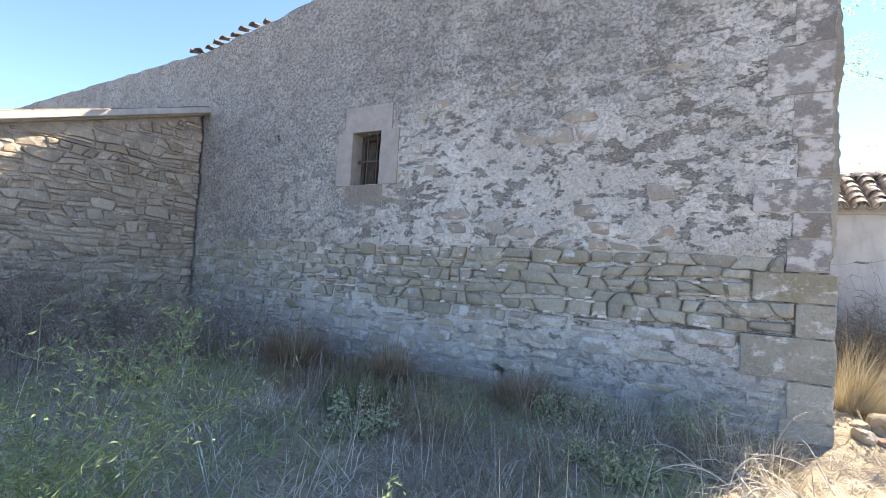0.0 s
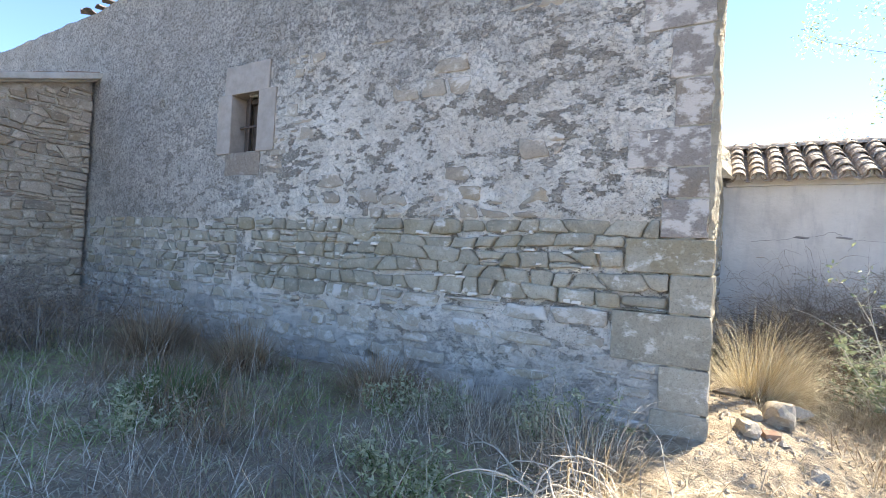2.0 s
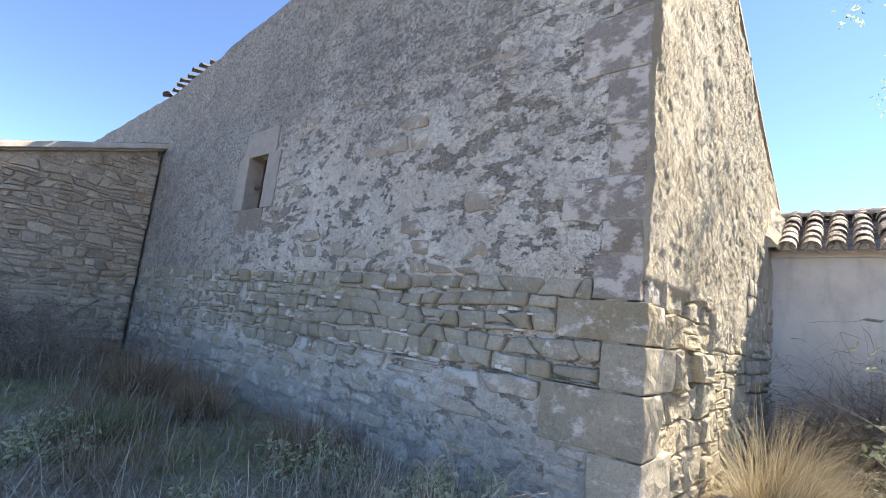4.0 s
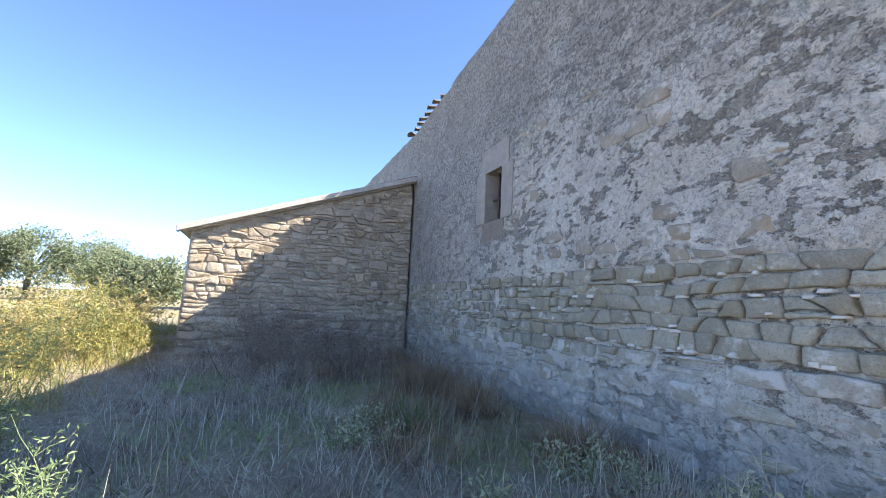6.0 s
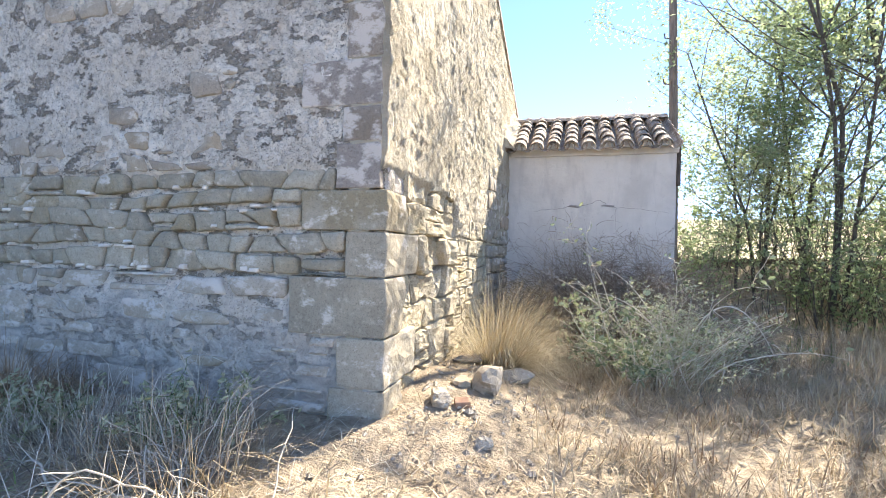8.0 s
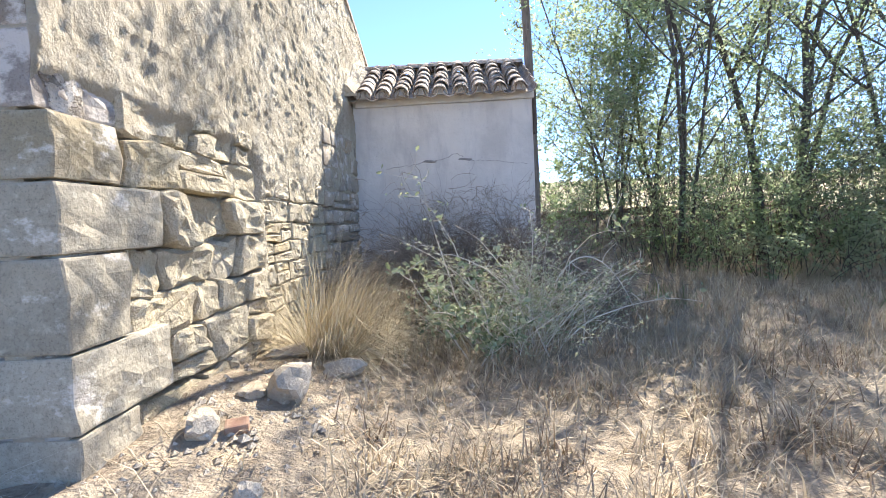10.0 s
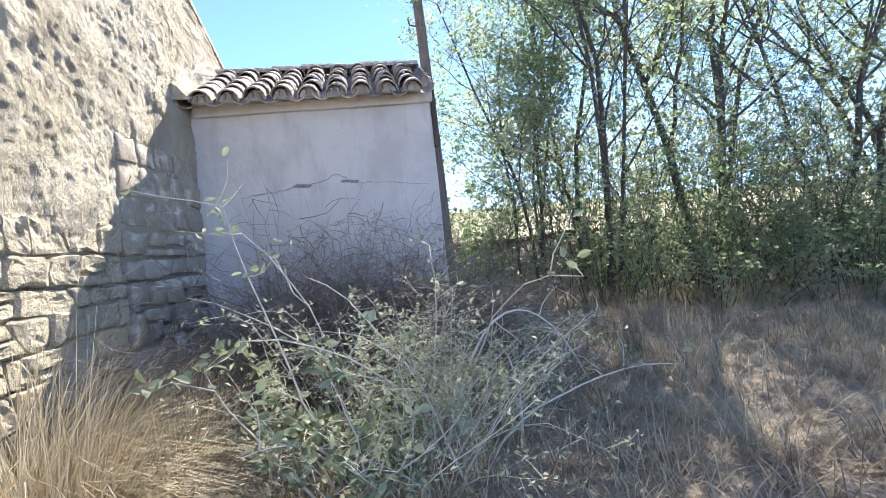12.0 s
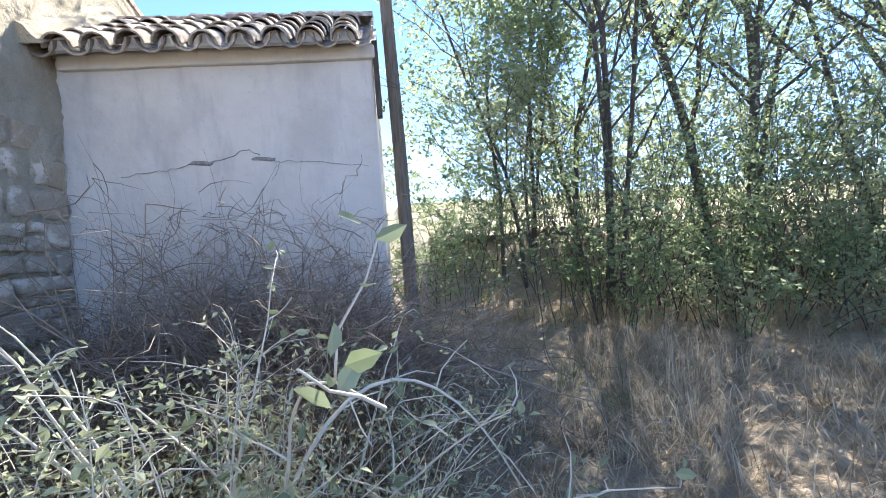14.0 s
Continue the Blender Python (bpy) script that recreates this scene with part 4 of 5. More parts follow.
def oval_leaf(V, F, p, size, rs):
    """A pointed oval leaf folded along its rib."""
    d = Vector((rs.gauss(0, 1), rs.gauss(0, 1), rs.gauss(0.4, 0.6))).normalized()
    s = Matrix.Rotation(rs.uniform(0, 6.28), 3, d) @ d.orthogonal().normalized()
    n = d.cross(s)
    b = len(V)
    rib = [p + d * size * q - n * size * 0.10 * q * q for q in (0.0, 0.35, 0.7, 1.0)]
    V.extend(rib)
    for sg in (1, -1):
        for q, w in ((1, 0.26), (2, 0.22)):
            V.append(rib[q] + s * sg * w * size + n * size * 0.07)
    F.extend([(b, b + 4, b + 1), (b + 1, b + 4, b + 5, b + 2), (b + 2, b + 5, b + 3), (b, b + 1, b + 6), (b + 1, b + 2, b + 7, b + 6), (b + 2, b + 3, b + 7)])


def shrub(name, at, label, category, seed, stems, height, spread, r0, twig_mat, leaf_mat_, leaf_size, leaves, segs=7, side=3, gravity=0.06, bend=0.14, lean=0.55, zfrac=0.15, long=2.0, group=""):
    """A shrub of many stems with side twigs and single leaves."""
    rs = random.Random(seed)
    x, y = at
    e = empty(name, (x, y, gz(x, y)), label, category, group)
    V, F, LV, LF = [], [], [], []
    for i in range(stems):
        a = rs.uniform(0, 6.283)
        r = spread * math.sqrt(rs.random()) * 0.55
        px, py = x + r * math.cos(a), y + r * math.sin(a)
        h = height * rs.uniform(0.55, 1.0)
        le = rs.uniform(0, lean)
        pts = path_stem(rs, (px, py, gz(px, py) - 0.03), (math.cos(a) * le, math.sin(a) * le, 1), h * 1.12, segs, bend, gravity)
        tube(V, F, pts, [r0 * (1 - 0.75 * k / segs) for k in range(segs + 1)], 4)
        tips = [pts[k] for k in range(max(1, int(segs * zfrac)), segs + 1)]
        for k in range(side):
            b = pts[rs.randint(2, segs)]
            tw = path_stem(rs, b, (rs.gauss(0, 1), rs.gauss(0, 1), 0.4), h * rs.uniform(0.15, 0.38), 3, 0.3, gravity)
            tube(V, F, tw, [r0 * 0.45, r0 * 0.35, r0 * 0.28, r0 * 0.18], 3)
            tips += tw[1:]
        if leaves:
            for k in range(leaves):
                p = rs.choice(tips) + Vector((rs.gauss(0, 0.025), rs.gauss(0, 0.025), rs.gauss(0, 0.025)))
                leaf(LV, LF, p, leaf_size * rs.uniform(0.5, 1.2), rs, long)
    part("branchwork", mesh_of("branchwork", V, F, True), twig_mat, e)
    if leaves:
        part("foliage", mesh_of("foliage", LV, LF), leaf_mat_, e)
    return e


# feathery weeds near the start
shrub("green_weed", (-1.85, 1.15), "feathery green roadside weed with pale tips", "weed", 41, 26, 1.05, 0.26, 0.004, M_WEED, M_WEED, 0.025, 330, lean=0.12, side=14, long=4.5)
shrub("green_weed", (-0.9, 1.85), "feathery green weed with a pale flower head", "weed", 42, 7, 0.66, 0.16, 0.005, M_WEED, M_WEED, 0.035, 120, lean=0.2, side=4, long=3.5)
# dark dead thistles before the annex
rs = random.Random(50)
for i in range(15):
    shrub("dead_weed", (rs.uniform(-7.9, -5.0), rs.uniform(2.1, 4.9)), "dark dead weed stalks in the shade", "weed", 400 + i, 12, rs.uniform(0.55, 1.15), 0.4, 0.006, M_DEADTWIG, M_DEADTWIG, 0.035, 55, lean=0.5, side=7, group="dead weeds before the annex")
# low shrubs in the shade
for i, (x, y, h) in enumerate(((-1.2, 4.85, 0.35), (-0.2, 5.05, 0.4), (-2.5, 3.45, 0.3), (-0.7, 3.9, 0.25))):
    shrub("low_weed", (x, y), "low grey-green weed between dry grass", "weed", 80 + i, 22, h, 0.4, 0.004, M_GREEN, M_OLIVE, 0.045, 30, lean=0.9, group="low weeds")
# sunny shrubs beyond the annex
for i, (x, y, h) in enumerate(((-7.4, 0.15, 1.0), (-8.8, 0.0, 1.25), (-6.2, -0.5, 0.95), (-10.4, -0.4, 1.35), (-7.9, -1.3, 1.2))):
    shrub("meadow_shrub", (x, y), "sunlit yellow-green meadow shrub", "shrub", 90 + i, 70, h, 1.1, 0.006, M_LIME, M_LIME, 0.07, 70, lean=0.7, long=3.0, group="meadow shrubs")

# pale dry stalks lying before the corner
def stalks(name, at, label, seed, n, length, heading, spread, r0=0.006, rise=0.7, gravity=0.16):
    rs = random.Random(seed)
    e = empty(name, (at[0], at[1], gz(*at)), label, "dry stalks", "dry stalk clumps")
    for i in range(n):
        V, F = [], []
        px, py = at[0] + rs.gauss(0, 0.12), at[1] + rs.gauss(0, 0.12)
        a = heading + rs.gauss(0, spread)
        pts = path_stem(rs, (px, py, gz(px, py)), (math.cos(a), math.sin(a), rise * rs.uniform(0.4, 1.5)), length * rs.uniform(0.5, 1.1), 9, 0.17, gravity)
        g = [Vector((p.x, p.y, max(p.z, gz(p.x, p.y) + 0.01))) for p in pts]
        tube(V, F, g, [r0 * (1 - 0.07 * k) for k in range(len(g))], 4)
        for k in range(4):
            q = rs.randint(3, 8)
            tw = path_stem(rs, g[q], (rs.gauss(0, 1), rs.gauss(0, 1), 0.3), 0.12, 2, 0.3, 0.1)
            tube(V, F, tw, [r0 * 0.5, r0 * 0.4, r0 * 0.25], 3)
        part("stalk", mesh_of("stalk", V, F, True), M_PALETWIG, e)
    return e


stalks("dry_stalk_clump", (0.30, 4.45), "pale bent dry stalks at the shadow's edge", 101, 16, 1.05, 3.0, 0.75, 0.005, 0.8, 0.26)
stalks("dry_stalk_clump", (0.15, 4.75), "upright pale dry stalks by the corner", 102, 24, 0.55, 1.6, 1.4, 0.003, 2.2, 0.15)
stalks("dry_stalk_clump", (-0.42, 2.95), "pale curled dry stalks in the shade", 103, 7, 0.75, 1.8, 1.6, 0.007, 2.2, 0.28)
stalks("dry_stalk_clump", (-0.10, 4.15), "pale curled dry stalks in the grass", 104, 7, 0.7, 2.6, 1.0, 0.007, 1.4, 0.26)
stalks("dry_stalk_clump", (-0.2, 5.25), "thin dry stalks against the wall", 105, 12, 0.75, 1.6, 1.6, 0.003, 2.5, 0.08)
straw(0.05, 4.7, 800, 0.6, 0.45, M_DRY, "pale dry grass tussock by the corner", 106, None, 0.35, "dry_tussock", "dry tussocks by the wall")
straw(-0.75, 4.9, 700, 0.55, 0.45, M_SHADEGRASS, "grey dry grass tussock by the wall", 107, None, 0.35, "dry_tussock", "dry tussocks by the wall")

# thicket of dead bramble before the shed
def thicket(x0, x1, y0, y1, n, hmax, label, seed, material, r0=0.007):
    rs = random.Random(seed)
    e = empty("dead_bramble", ((x0 + x1) / 2, (y0 + y1) / 2, gz((x0 + x1) / 2, (y0 + y1) / 2)), label, "shrub", "dead brambles")
    TV, TF = [], []
    for i in range(n):
        px, py = rs.uniform(x0, x1), rs.uniform(y0, y1)
        a = rs.uniform(0, 6.283)
        L = rs.uniform(0.75, 1.25) * hmax
        pts = path_stem(rs, (px, py, gz(px, py)), (math.cos(a) * 0.5, math.sin(a) * 0.5, 1.3), L, 12, 0.24, rs.uniform(0.08, 0.22))
        pts = [Vector((p.x, min(p.y, SY - 0.04), max(p.z, gz(p.x, p.y)))) for p in pts if p.x > CX + 0.06]
        if len(pts) < 4:
            continue
        big = i < 60
        V, F = ([], []) if big else (TV, TF)
        rr = r0 * (1.3 if big else rs.uniform(0.4, 0.9))
        tube(V, F, pts, [rr * (1 - 0.07 * k) for k in range(len(pts))], 4)
        if big:
            part("cane", mesh_of("cane", V, F, True), material, e)
        for k in range(4):
            b = pts[rs.randint(2, len(pts) - 1)]
            tw = path_stem(rs, b, (rs.gauss(0, 1), rs.gauss(0, 0.6), rs.gauss(0, 0.5)), rs.uniform(0.12, 0.35), 4, 0.35, 0.05)
            tw = [Vector((p.x, min(p.y, SY - 0.03), p.z)) for p in tw]
            tube(TV, TF, tw, [r0 * 0.45, r0 * 0.4, r0 * 0.33, r0 * 0.25, r0 * 0.15], 3)
    part("branchwork", mesh_of("branchwork", TV, TF, True), material, e)


thicket(1.45, 3.2, 9.1, 10.42, 1700, 1.62, "tangled dead bramble thicket before the shed wall", 111, M_DEADTWIG)
thicket(2.5, 4.1, 9.1, 10.3, 150, 1.05, "low tangle of dead stems beside the shed", 112, M_DEADTWIG, 0.005)
grass("thicket_straw", 15000, 1.1, 3.5, 8.6, 10.5, 0.4, 0.95, 0.006, 0.4, M_BROWNGRASS, "dark dry straw inside the bramble thicket", 113, lambda x, y: free(x, y), 8, 0.1)

# grey-green shrub with long bramble canes
shrub("grey_shrub", (2.55, 7.95), "grey-green dusty shrub with dry stems", "shrub", 121, 90, 0.95, 0.85, 0.004, M_PALETWIG, M_OLIVE, 0.034, 60, lean=0.55, side=5, long=2.2)
shrub("grey_shrub", (3.15, 8.5), "low grey-green shrub with dry stems", "shrub", 122, 45, 0.7, 0.6, 0.004, M_PALETWIG, M_OLIVE, 0.03, 50, lean=0.6, side=4, long=2.2)


def canes(name, at, label, seed, n, length, toward, leaf_n, leaf_size, r0=0.008):
    rs = random.Random(seed)
    e = empty(name, (at[0], at[1], gz(*at)), label, "bramble")
    LV, LF = [], []
    for i in range(n):
        V, F = [], []
        a = toward + rs.gauss(0, 0.9)
        px, py = at[0] + rs.gauss(0, 0.18), at[1] + rs.gauss(0, 0.18)
        pts = path_stem(rs, (px, py, gz(px, py) - 0.03), (math.cos(a) * 0.55, math.sin(a) * 0.55, 1.0), length * rs.uniform(0.65, 1.1), 10, 0.10, rs.uniform(0.03, 0.14))
        tube(V, F, pts, [r0 * (1 - 0.075 * k) for k in range(11)], 6)
        tws = []
        for k in range(6):
            b = pts[rs.randint(3, 10)]
            tw = path_stem(rs, b, (rs.gauss(0, 1), rs.gauss(0, 1), 0.5), rs.uniform(0.12, 0.35), 3, 0.25, 0.02)
            tws.append(tw)
            for _ in range(leaf_n):
                oval_leaf(LV, LF, rs.choice(tw) + Vector((rs.gauss(0, 0.02), rs.gauss(0, 0.02), rs.gauss(0, 0.02))), leaf_size * rs.uniform(0.6, 1.2), rs)
        c_ob = part("cane", mesh_of("cane", V, F, True), M_PALETWIG, e)
        for tw in tws:
            V, F = [], []
            tube(V, F, tw, [r0 * 0.45, r0 * 0.38, r0 * 0.3, r0 * 0.2], 4)
            part("twig", mesh_of("twig", V, F, True), M_PALETWIG, c_ob)
    part("foliage", mesh_of("foliage", LV, LF), M_ROSE, e)
    return e


canes("bramble", (2.55, 7.9), "bramble with long pale arching canes and few leaves", 131, 9, 1.65, 2.6, 4, 0.055)
canes("bramble", (2.5, 7.7), "leafy young bramble beside the path", 132, 13, 0.85, 1.9, 13, 0.065)
canes("bramble", (3.05, 8.15), "bramble with arching bare canes", 133, 6, 1.3, 0.9, 3, 0.055)


arch = empty("bramble_cane", (2.8, 8.0, gz(2.8, 8.0)), "single pale bramble cane arching over the dry grass", "bramble")
V, F = [], []
pts = [Vector((2.8 + 1.05 * q, 8.0 + 0.3 * q, gz(2.8, 8.0) + 3.1 * q * (1.02 - q) * (1 - 0.15 * q) + 0.012 * math.sin(9 * q))) for q in (k / 14 for k in range(14))]
tube(V, F, pts, [0.009 - 0.0004 * k for k in range(14)], 6)
part("cane", mesh_of("cane", V, F, True), M_PALETWIG, arch)
rs = random.Random(135)
for k in (5, 7, 9, 11, 12):
    V, F = [], []
    tube(V, F, path_stem(rs, pts[k], (0.5, rs.gauss(0, 0.8), rs.gauss(0.2, 0.5)), 0.22, 3, 0.25, 0.03), [0.004, 0.0035, 0.003, 0.002], 4)
    part("twig", mesh_of("twig", V, F, True), M_PALETWIG, arch)

# ---- trees ----
def tree(name, at, label, seed, height, stems, r0, leaf_n, leaf_size, leaf_material, crown_from=0.25, spread=0.28, fork=5, twigs=5, group="", sparse=0.06):
    """A multi-stemmed tree: forked tapering limbs and a loose crown of single leaves."""
    rs = random.Random(seed)
    x, y = at
    e = empty(name, (x, y, gz(x, y)), label, "tree", group)
    V, F, LV, LF = [], [], [], []
    def grow(p, d, L, r, depth):
        pts = path_stem(rs, p, d, L, 6, 0.09 + 0.03 * depth, -0.012)
        rad = [r * (1 - 0.6 * k / 6) for k in range(7)]
        tube(V, F, pts, rad, 6 if depth == 0 else 4 if depth == 1 else 3)
        if depth >= 1:
            for q in pts[2:]:
                if (q.z - gz(x, y)) / height < crown_from and rs.random() > 0.35:
                    continue
                for _ in range(leaf_n if rs.random() < 0.9 else 1):
                    c = q + Vector((rs.gauss(0, sparse * 2.2), rs.gauss(0, sparse * 2.2), rs.gauss(0, sparse * 1.8)))
                    leaf(LV, LF, c, leaf_size * rs.uniform(0.6, 1.25), rs, 1.9, -0.1)
        if depth < 3:
            for k in range(fork if depth == 0 else twigs - depth):
                i = rs.randint(2 if depth == 0 else 1, 6)
                dd = (pts[i] - pts[i - 1]).normalized()
                a = rs.uniform(0, 6.283)
                side = Vector((math.cos(a), math.sin(a), rs.uniform(0.0, 0.5)))
                grow(pts[i], dd * 0.55 + side * 0.75, L * rs.uniform(0.30, 0.52), rad[i] * 0.55, depth + 1)
    for s in range(stems):
        a = rs.uniform(0, 6.283)
        px, py = x + math.cos(a) * 0.35 * (stems > 1), y + math.sin(a) * 0.35 * (stems > 1)
        le = spread * rs.uniform(0.2, 1.0)
        grow(Vector((px, py, gz(px, py) - 0.1)), (math.cos(a) * le, math.sin(a) * le, 1), height * rs.uniform(0.7, 1.0), r0 * rs.uniform(0.6, 1.0), 0)
    part("trunk", mesh_of("trunk", V, F, True), M_BARK, e)
    part("crown", mesh_of("crown", LV, LF), leaf_material, e)
    return e


tree("elm_tree", (5.15, 13.60), "young elm with thin stems and loose small leaves", 201, 5.6, 5, 0.035, 5, 0.085, M_TREELEAF, 0.06, 0.16, 8, 5, "trees by the shed")
tree("elm_tree", (6.30, 13.00), "slender elm with dark trunk among leafy suckers", 202, 7.4, 5, 0.055, 3, 0.085, M_TREELEAF, 0.05, 0.22, 9, 5, "trees by the shed")
tree("elm_tree", (8.00, 12.70), "larger elm with dark trunk and loose crown", 203, 8.0, 4, 0.085, 4, 0.085, M_TREELEAF, 0.05, 0.24, 9, 5, "trees by the shed")
tree("elm_tree", (10.20, 12.00), "half-bare elm with thin crooked branches", 204, 7.0, 3, 0.085, 2, 0.08, M_TREELEAF, 0.25, 0.4, 8, 5, "trees by the shed")
tree("elm_tree", (12.30, 13.00), "elm with thin crooked branches", 205, 7.5, 3, 0.09, 3, 0.085, M_TREELEAF, 0.15, 0.4, 8, 5, "trees by the shed")
for i, (x, y, h) in enumerate(((5.70, 12.40, 3.0), (7.00, 12.00, 3.4), (8.40, 11.70, 3.2), (9.60, 11.10, 2.6), (4.30, 13.60, 1.9), (11.00, 10.60, 2.4), (7.70, 13.00, 4.0), (6.40, 13.30, 4.2), (9.10, 12.60, 4.0), (10.60, 12.20, 3.4), (3.75, 12.90, 1.25))):
    shrub("elm_sucker", (x, y), "leafy elm suckers in the trees' shade", "shrub", 220 + i, 26, h * 1.1, 1.5, 0.008, M_BARK, M_TREELEAF, 0.08, 105, zfrac=0.02, lean=0.45, side=6, long=1.9, group="suckers under the trees")

for i, (x, y, h) in enumerate(((6.00, 11.60, 1.5), (7.10, 11.10, 1.3), (8.30, 10.50, 1.6), (9.40, 9.90, 1.4), (10.40, 9.40, 1.7), (7.80, 11.60, 1.9), (9.20, 11.00, 1.9))):
    shrub("elm_sucker", (x, y), "low leafy elm suckers before the trees", "shrub", 260 + i, 26, h, 1.3, 0.006, M_BARK, M_TREELEAF, 0.07, 85, zfrac=0.02, lean=0.5, side=6, long=1.9, group="suckers under the trees")

for i, (x, y, h) in enumerate(((5.00, 14.80, 2.2), (6.20, 15.00, 2.8), (7.50, 14.70, 3.2), (8.80, 14.60, 3.2), (10.20, 14.30, 3.0), (11.60, 13.80, 3.0), (13.00, 13.40, 2.8), (14.40, 12.60, 3.0))):
    shrub("elm_sucker", (x, y), "dense leafy elm suckers behind the trees", "shrub", 240 + i, 30, h, 1.8, 0.009, M_BARK, M_TREELEAF, 0.08, 105, lean=0.6, side=7, long=1.8, zfrac=0.05, group="suckers under the trees")

# far trees across the field, and one behind the annex
for i, (x, y, h, s) in enumerate(((-47, -15, 6.0, 3.4), (-50, -11.5, 6.6, 3.4), (-45, -8.5, 4.8, 2.8), (-46, -20, 5.4, 4.0), (-36, 1.0, 6.6, 3.0), (-28, -3.2, 3.2, 1.9), (-55, -27, 5.5, 4.5), (-60, -36, 6.0, 4.5))):
    rs = random.Random(300 + i)
    e = empty("field_tree", (x, y, gz(x, y)), "round-headed grey-green tree across the field", "tree", "far field trees")
    V, F, LV, LF = [], [], [], []
    base = Vector((x, y, gz(x, y) - 0.2))
    tube(V, F, path_stem(rs, base, (0, 0, 1), h * 0.6, 6, 0.06, 0), [0.3 - 0.03 * k for k in range(7)], 7)
    for k in range(46):
        d = Vector((rs.gauss(0, 1), rs.gauss(0, 1), rs.gauss(0.1, 0.75))).normalized()
        c = base + Vector((0, 0, h * 0.56)) + Vector((d.x * s, d.y * s, d.z * h * 0.40)) * rs.uniform(0.55, 0.98)
        tube(V, F, [base + Vector((0, 0, h * 0.4)), (base + Vector((0, 0, h * 0.45)) + c) / 2, c], [0.08, 0.06, 0.03], 4)
        for q in range(280):
            o = Vector((rs.gauss(0, 1), rs.gauss(0, 1), rs.gauss(0, 1))).normalized() * s * 0.33 * rs.uniform(0.5, 1.05)
            leaf(LV, LF, c + o, rs.uniform(0.12, 0.24), rs, 1.6, 0.2)
    part("trunk", mesh_of("trunk", V, F, True), M_BARK, e)
    part("crown", mesh_of("crown", LV, LF), M_FARLEAF, e)


# ---- loose rocks ----
def rock(name, x, y, size, label, seed, material=M_ROCK, flat=0.7, sink=0.3):
    bm = bmesh.new()
    bmesh.ops.create_icosphere(bm, subdivisions=3, radius=0.5)
    off = Vector((seed * 3.7, seed * 1.3, 0))
    for v in bm.verts:
        n = v.co.normalized()
        c = max(abs(n.x), abs(n.y), abs(n.z))
        v.co = n * 0.5 * (0.80 + 0.35 * noise.noise(n * 1.6 + off) + 0.12 * noise.noise(n * 5 + off)) / (c ** 0.45)
    rs = random.Random(seed)
    for k in range(11):
        cut = Vector((rs.gauss(0, 1), rs.gauss(0, 1), rs.gauss(0, 1))).normalized()
        d = rs.uniform(0.26, 0.40)
        for v in bm.verts:
            v.co -= cut * max(0.0, v.co.dot(cut) - d) * 0.92
    for v in bm.verts:
        v.co += v.co.normalized() * 0.02 * noise.noise(v.co * 14 + off)
    sx, sy, sz = size * 1.15, size * 0.92, size * flat * 1.1
    m = Matrix.Translation((x, y, gz(x, y) + sz * (0.5 - sink))) @ Matrix.Rotation(seed * 1.7, 4, "Z") @ Matrix.Rotation(0.25 * math.sin(seed), 4, "X") @ Matrix.Diagonal((sx, sy, sz, 1))
    return tagged(part(name, bm, material, None, "", m), label, "rock")


rock("rock", 1.20, 6.50, 0.38, "pale sandstone boulder on the sandy mound", 1)
rock("rock", 1.37, 7.05, 0.34, "flat grey sandstone slab by the straw tussock", 2, M_ROCK, 0.45)
rock("rock", 0.98, 5.96, 0.22, "small grey sandstone lump", 3)
rock("rock", 0.88, 7.30, 0.36, "flat slab leaning at the wall foot", 4, M_ROCK, 0.35)
rock("rock", 1.02, 6.40, 0.2, "broken sandstone piece at the wall foot", 5, M_ROCK, 0.5)
rock("rock", 1.35, 5.6, 0.14, "small stone in the sand", 6)
brick = part("brick_piece", box_bm(-0.055, 0.055, -0.04, 0.04, -0.028, 0.028, 0.012, 3, 0.008), M_TILE_RED, None, "", Matrix.Translation((1.12, 6.01, gz(1.12, 6.01) + 0.02)) @ Matrix.Rotation(0.4, 4, "Z") @ Matrix.Rotation(0.2, 4, "X"))
tagged(brick, "broken red brick piece lying on the sand", "brick")
rs = random.Random(77)
V, F = [], []
for i in range(900):
    x, y = rs.gauss(1.3, 0.6), rs.gauss(6.2, 1.0)
    if x < CX + 0.03 and y > WY:
        continue
    r = rs.uniform(0.006, 0.026) * (1.6 if rs.random() < 0.1 else 1)
    b = len(V)
    z = gz(x, y)
    for dx, dy, dz in ((1, 0, 0), (0, 1, 0), (-1, 0, 0), (0, -1, 0), (0, 0, 0.8), (0, 0, -0.5)):
        V.append((x + dx * r * rs.uniform(0.7, 1.3), y + dy * r * rs.uniform(0.7, 1.3), z + dz * r))
    for a in range(4):
        F += [(b + a, b + (a + 1) % 4, b + 4), (b + (a + 1) % 4, b + a, b + 5)]
tagged(part("gravel", mesh_of("gravel", V, F), M_ROCK), "small stones and crumbs on the sandy mound", "gravel", kind="stuff")
# low rubble bank wall beyond the trees
rs = random.Random(78)
bank = part("rubble_bank", box_bm(3.9, 9.3, 14.0, 14.5, 0.15, 1.32, 0.03, 9, 0.09), M_BANK)
tagged(bank, "low dark earth and rubble bank before the field", "bank", kind="structure")

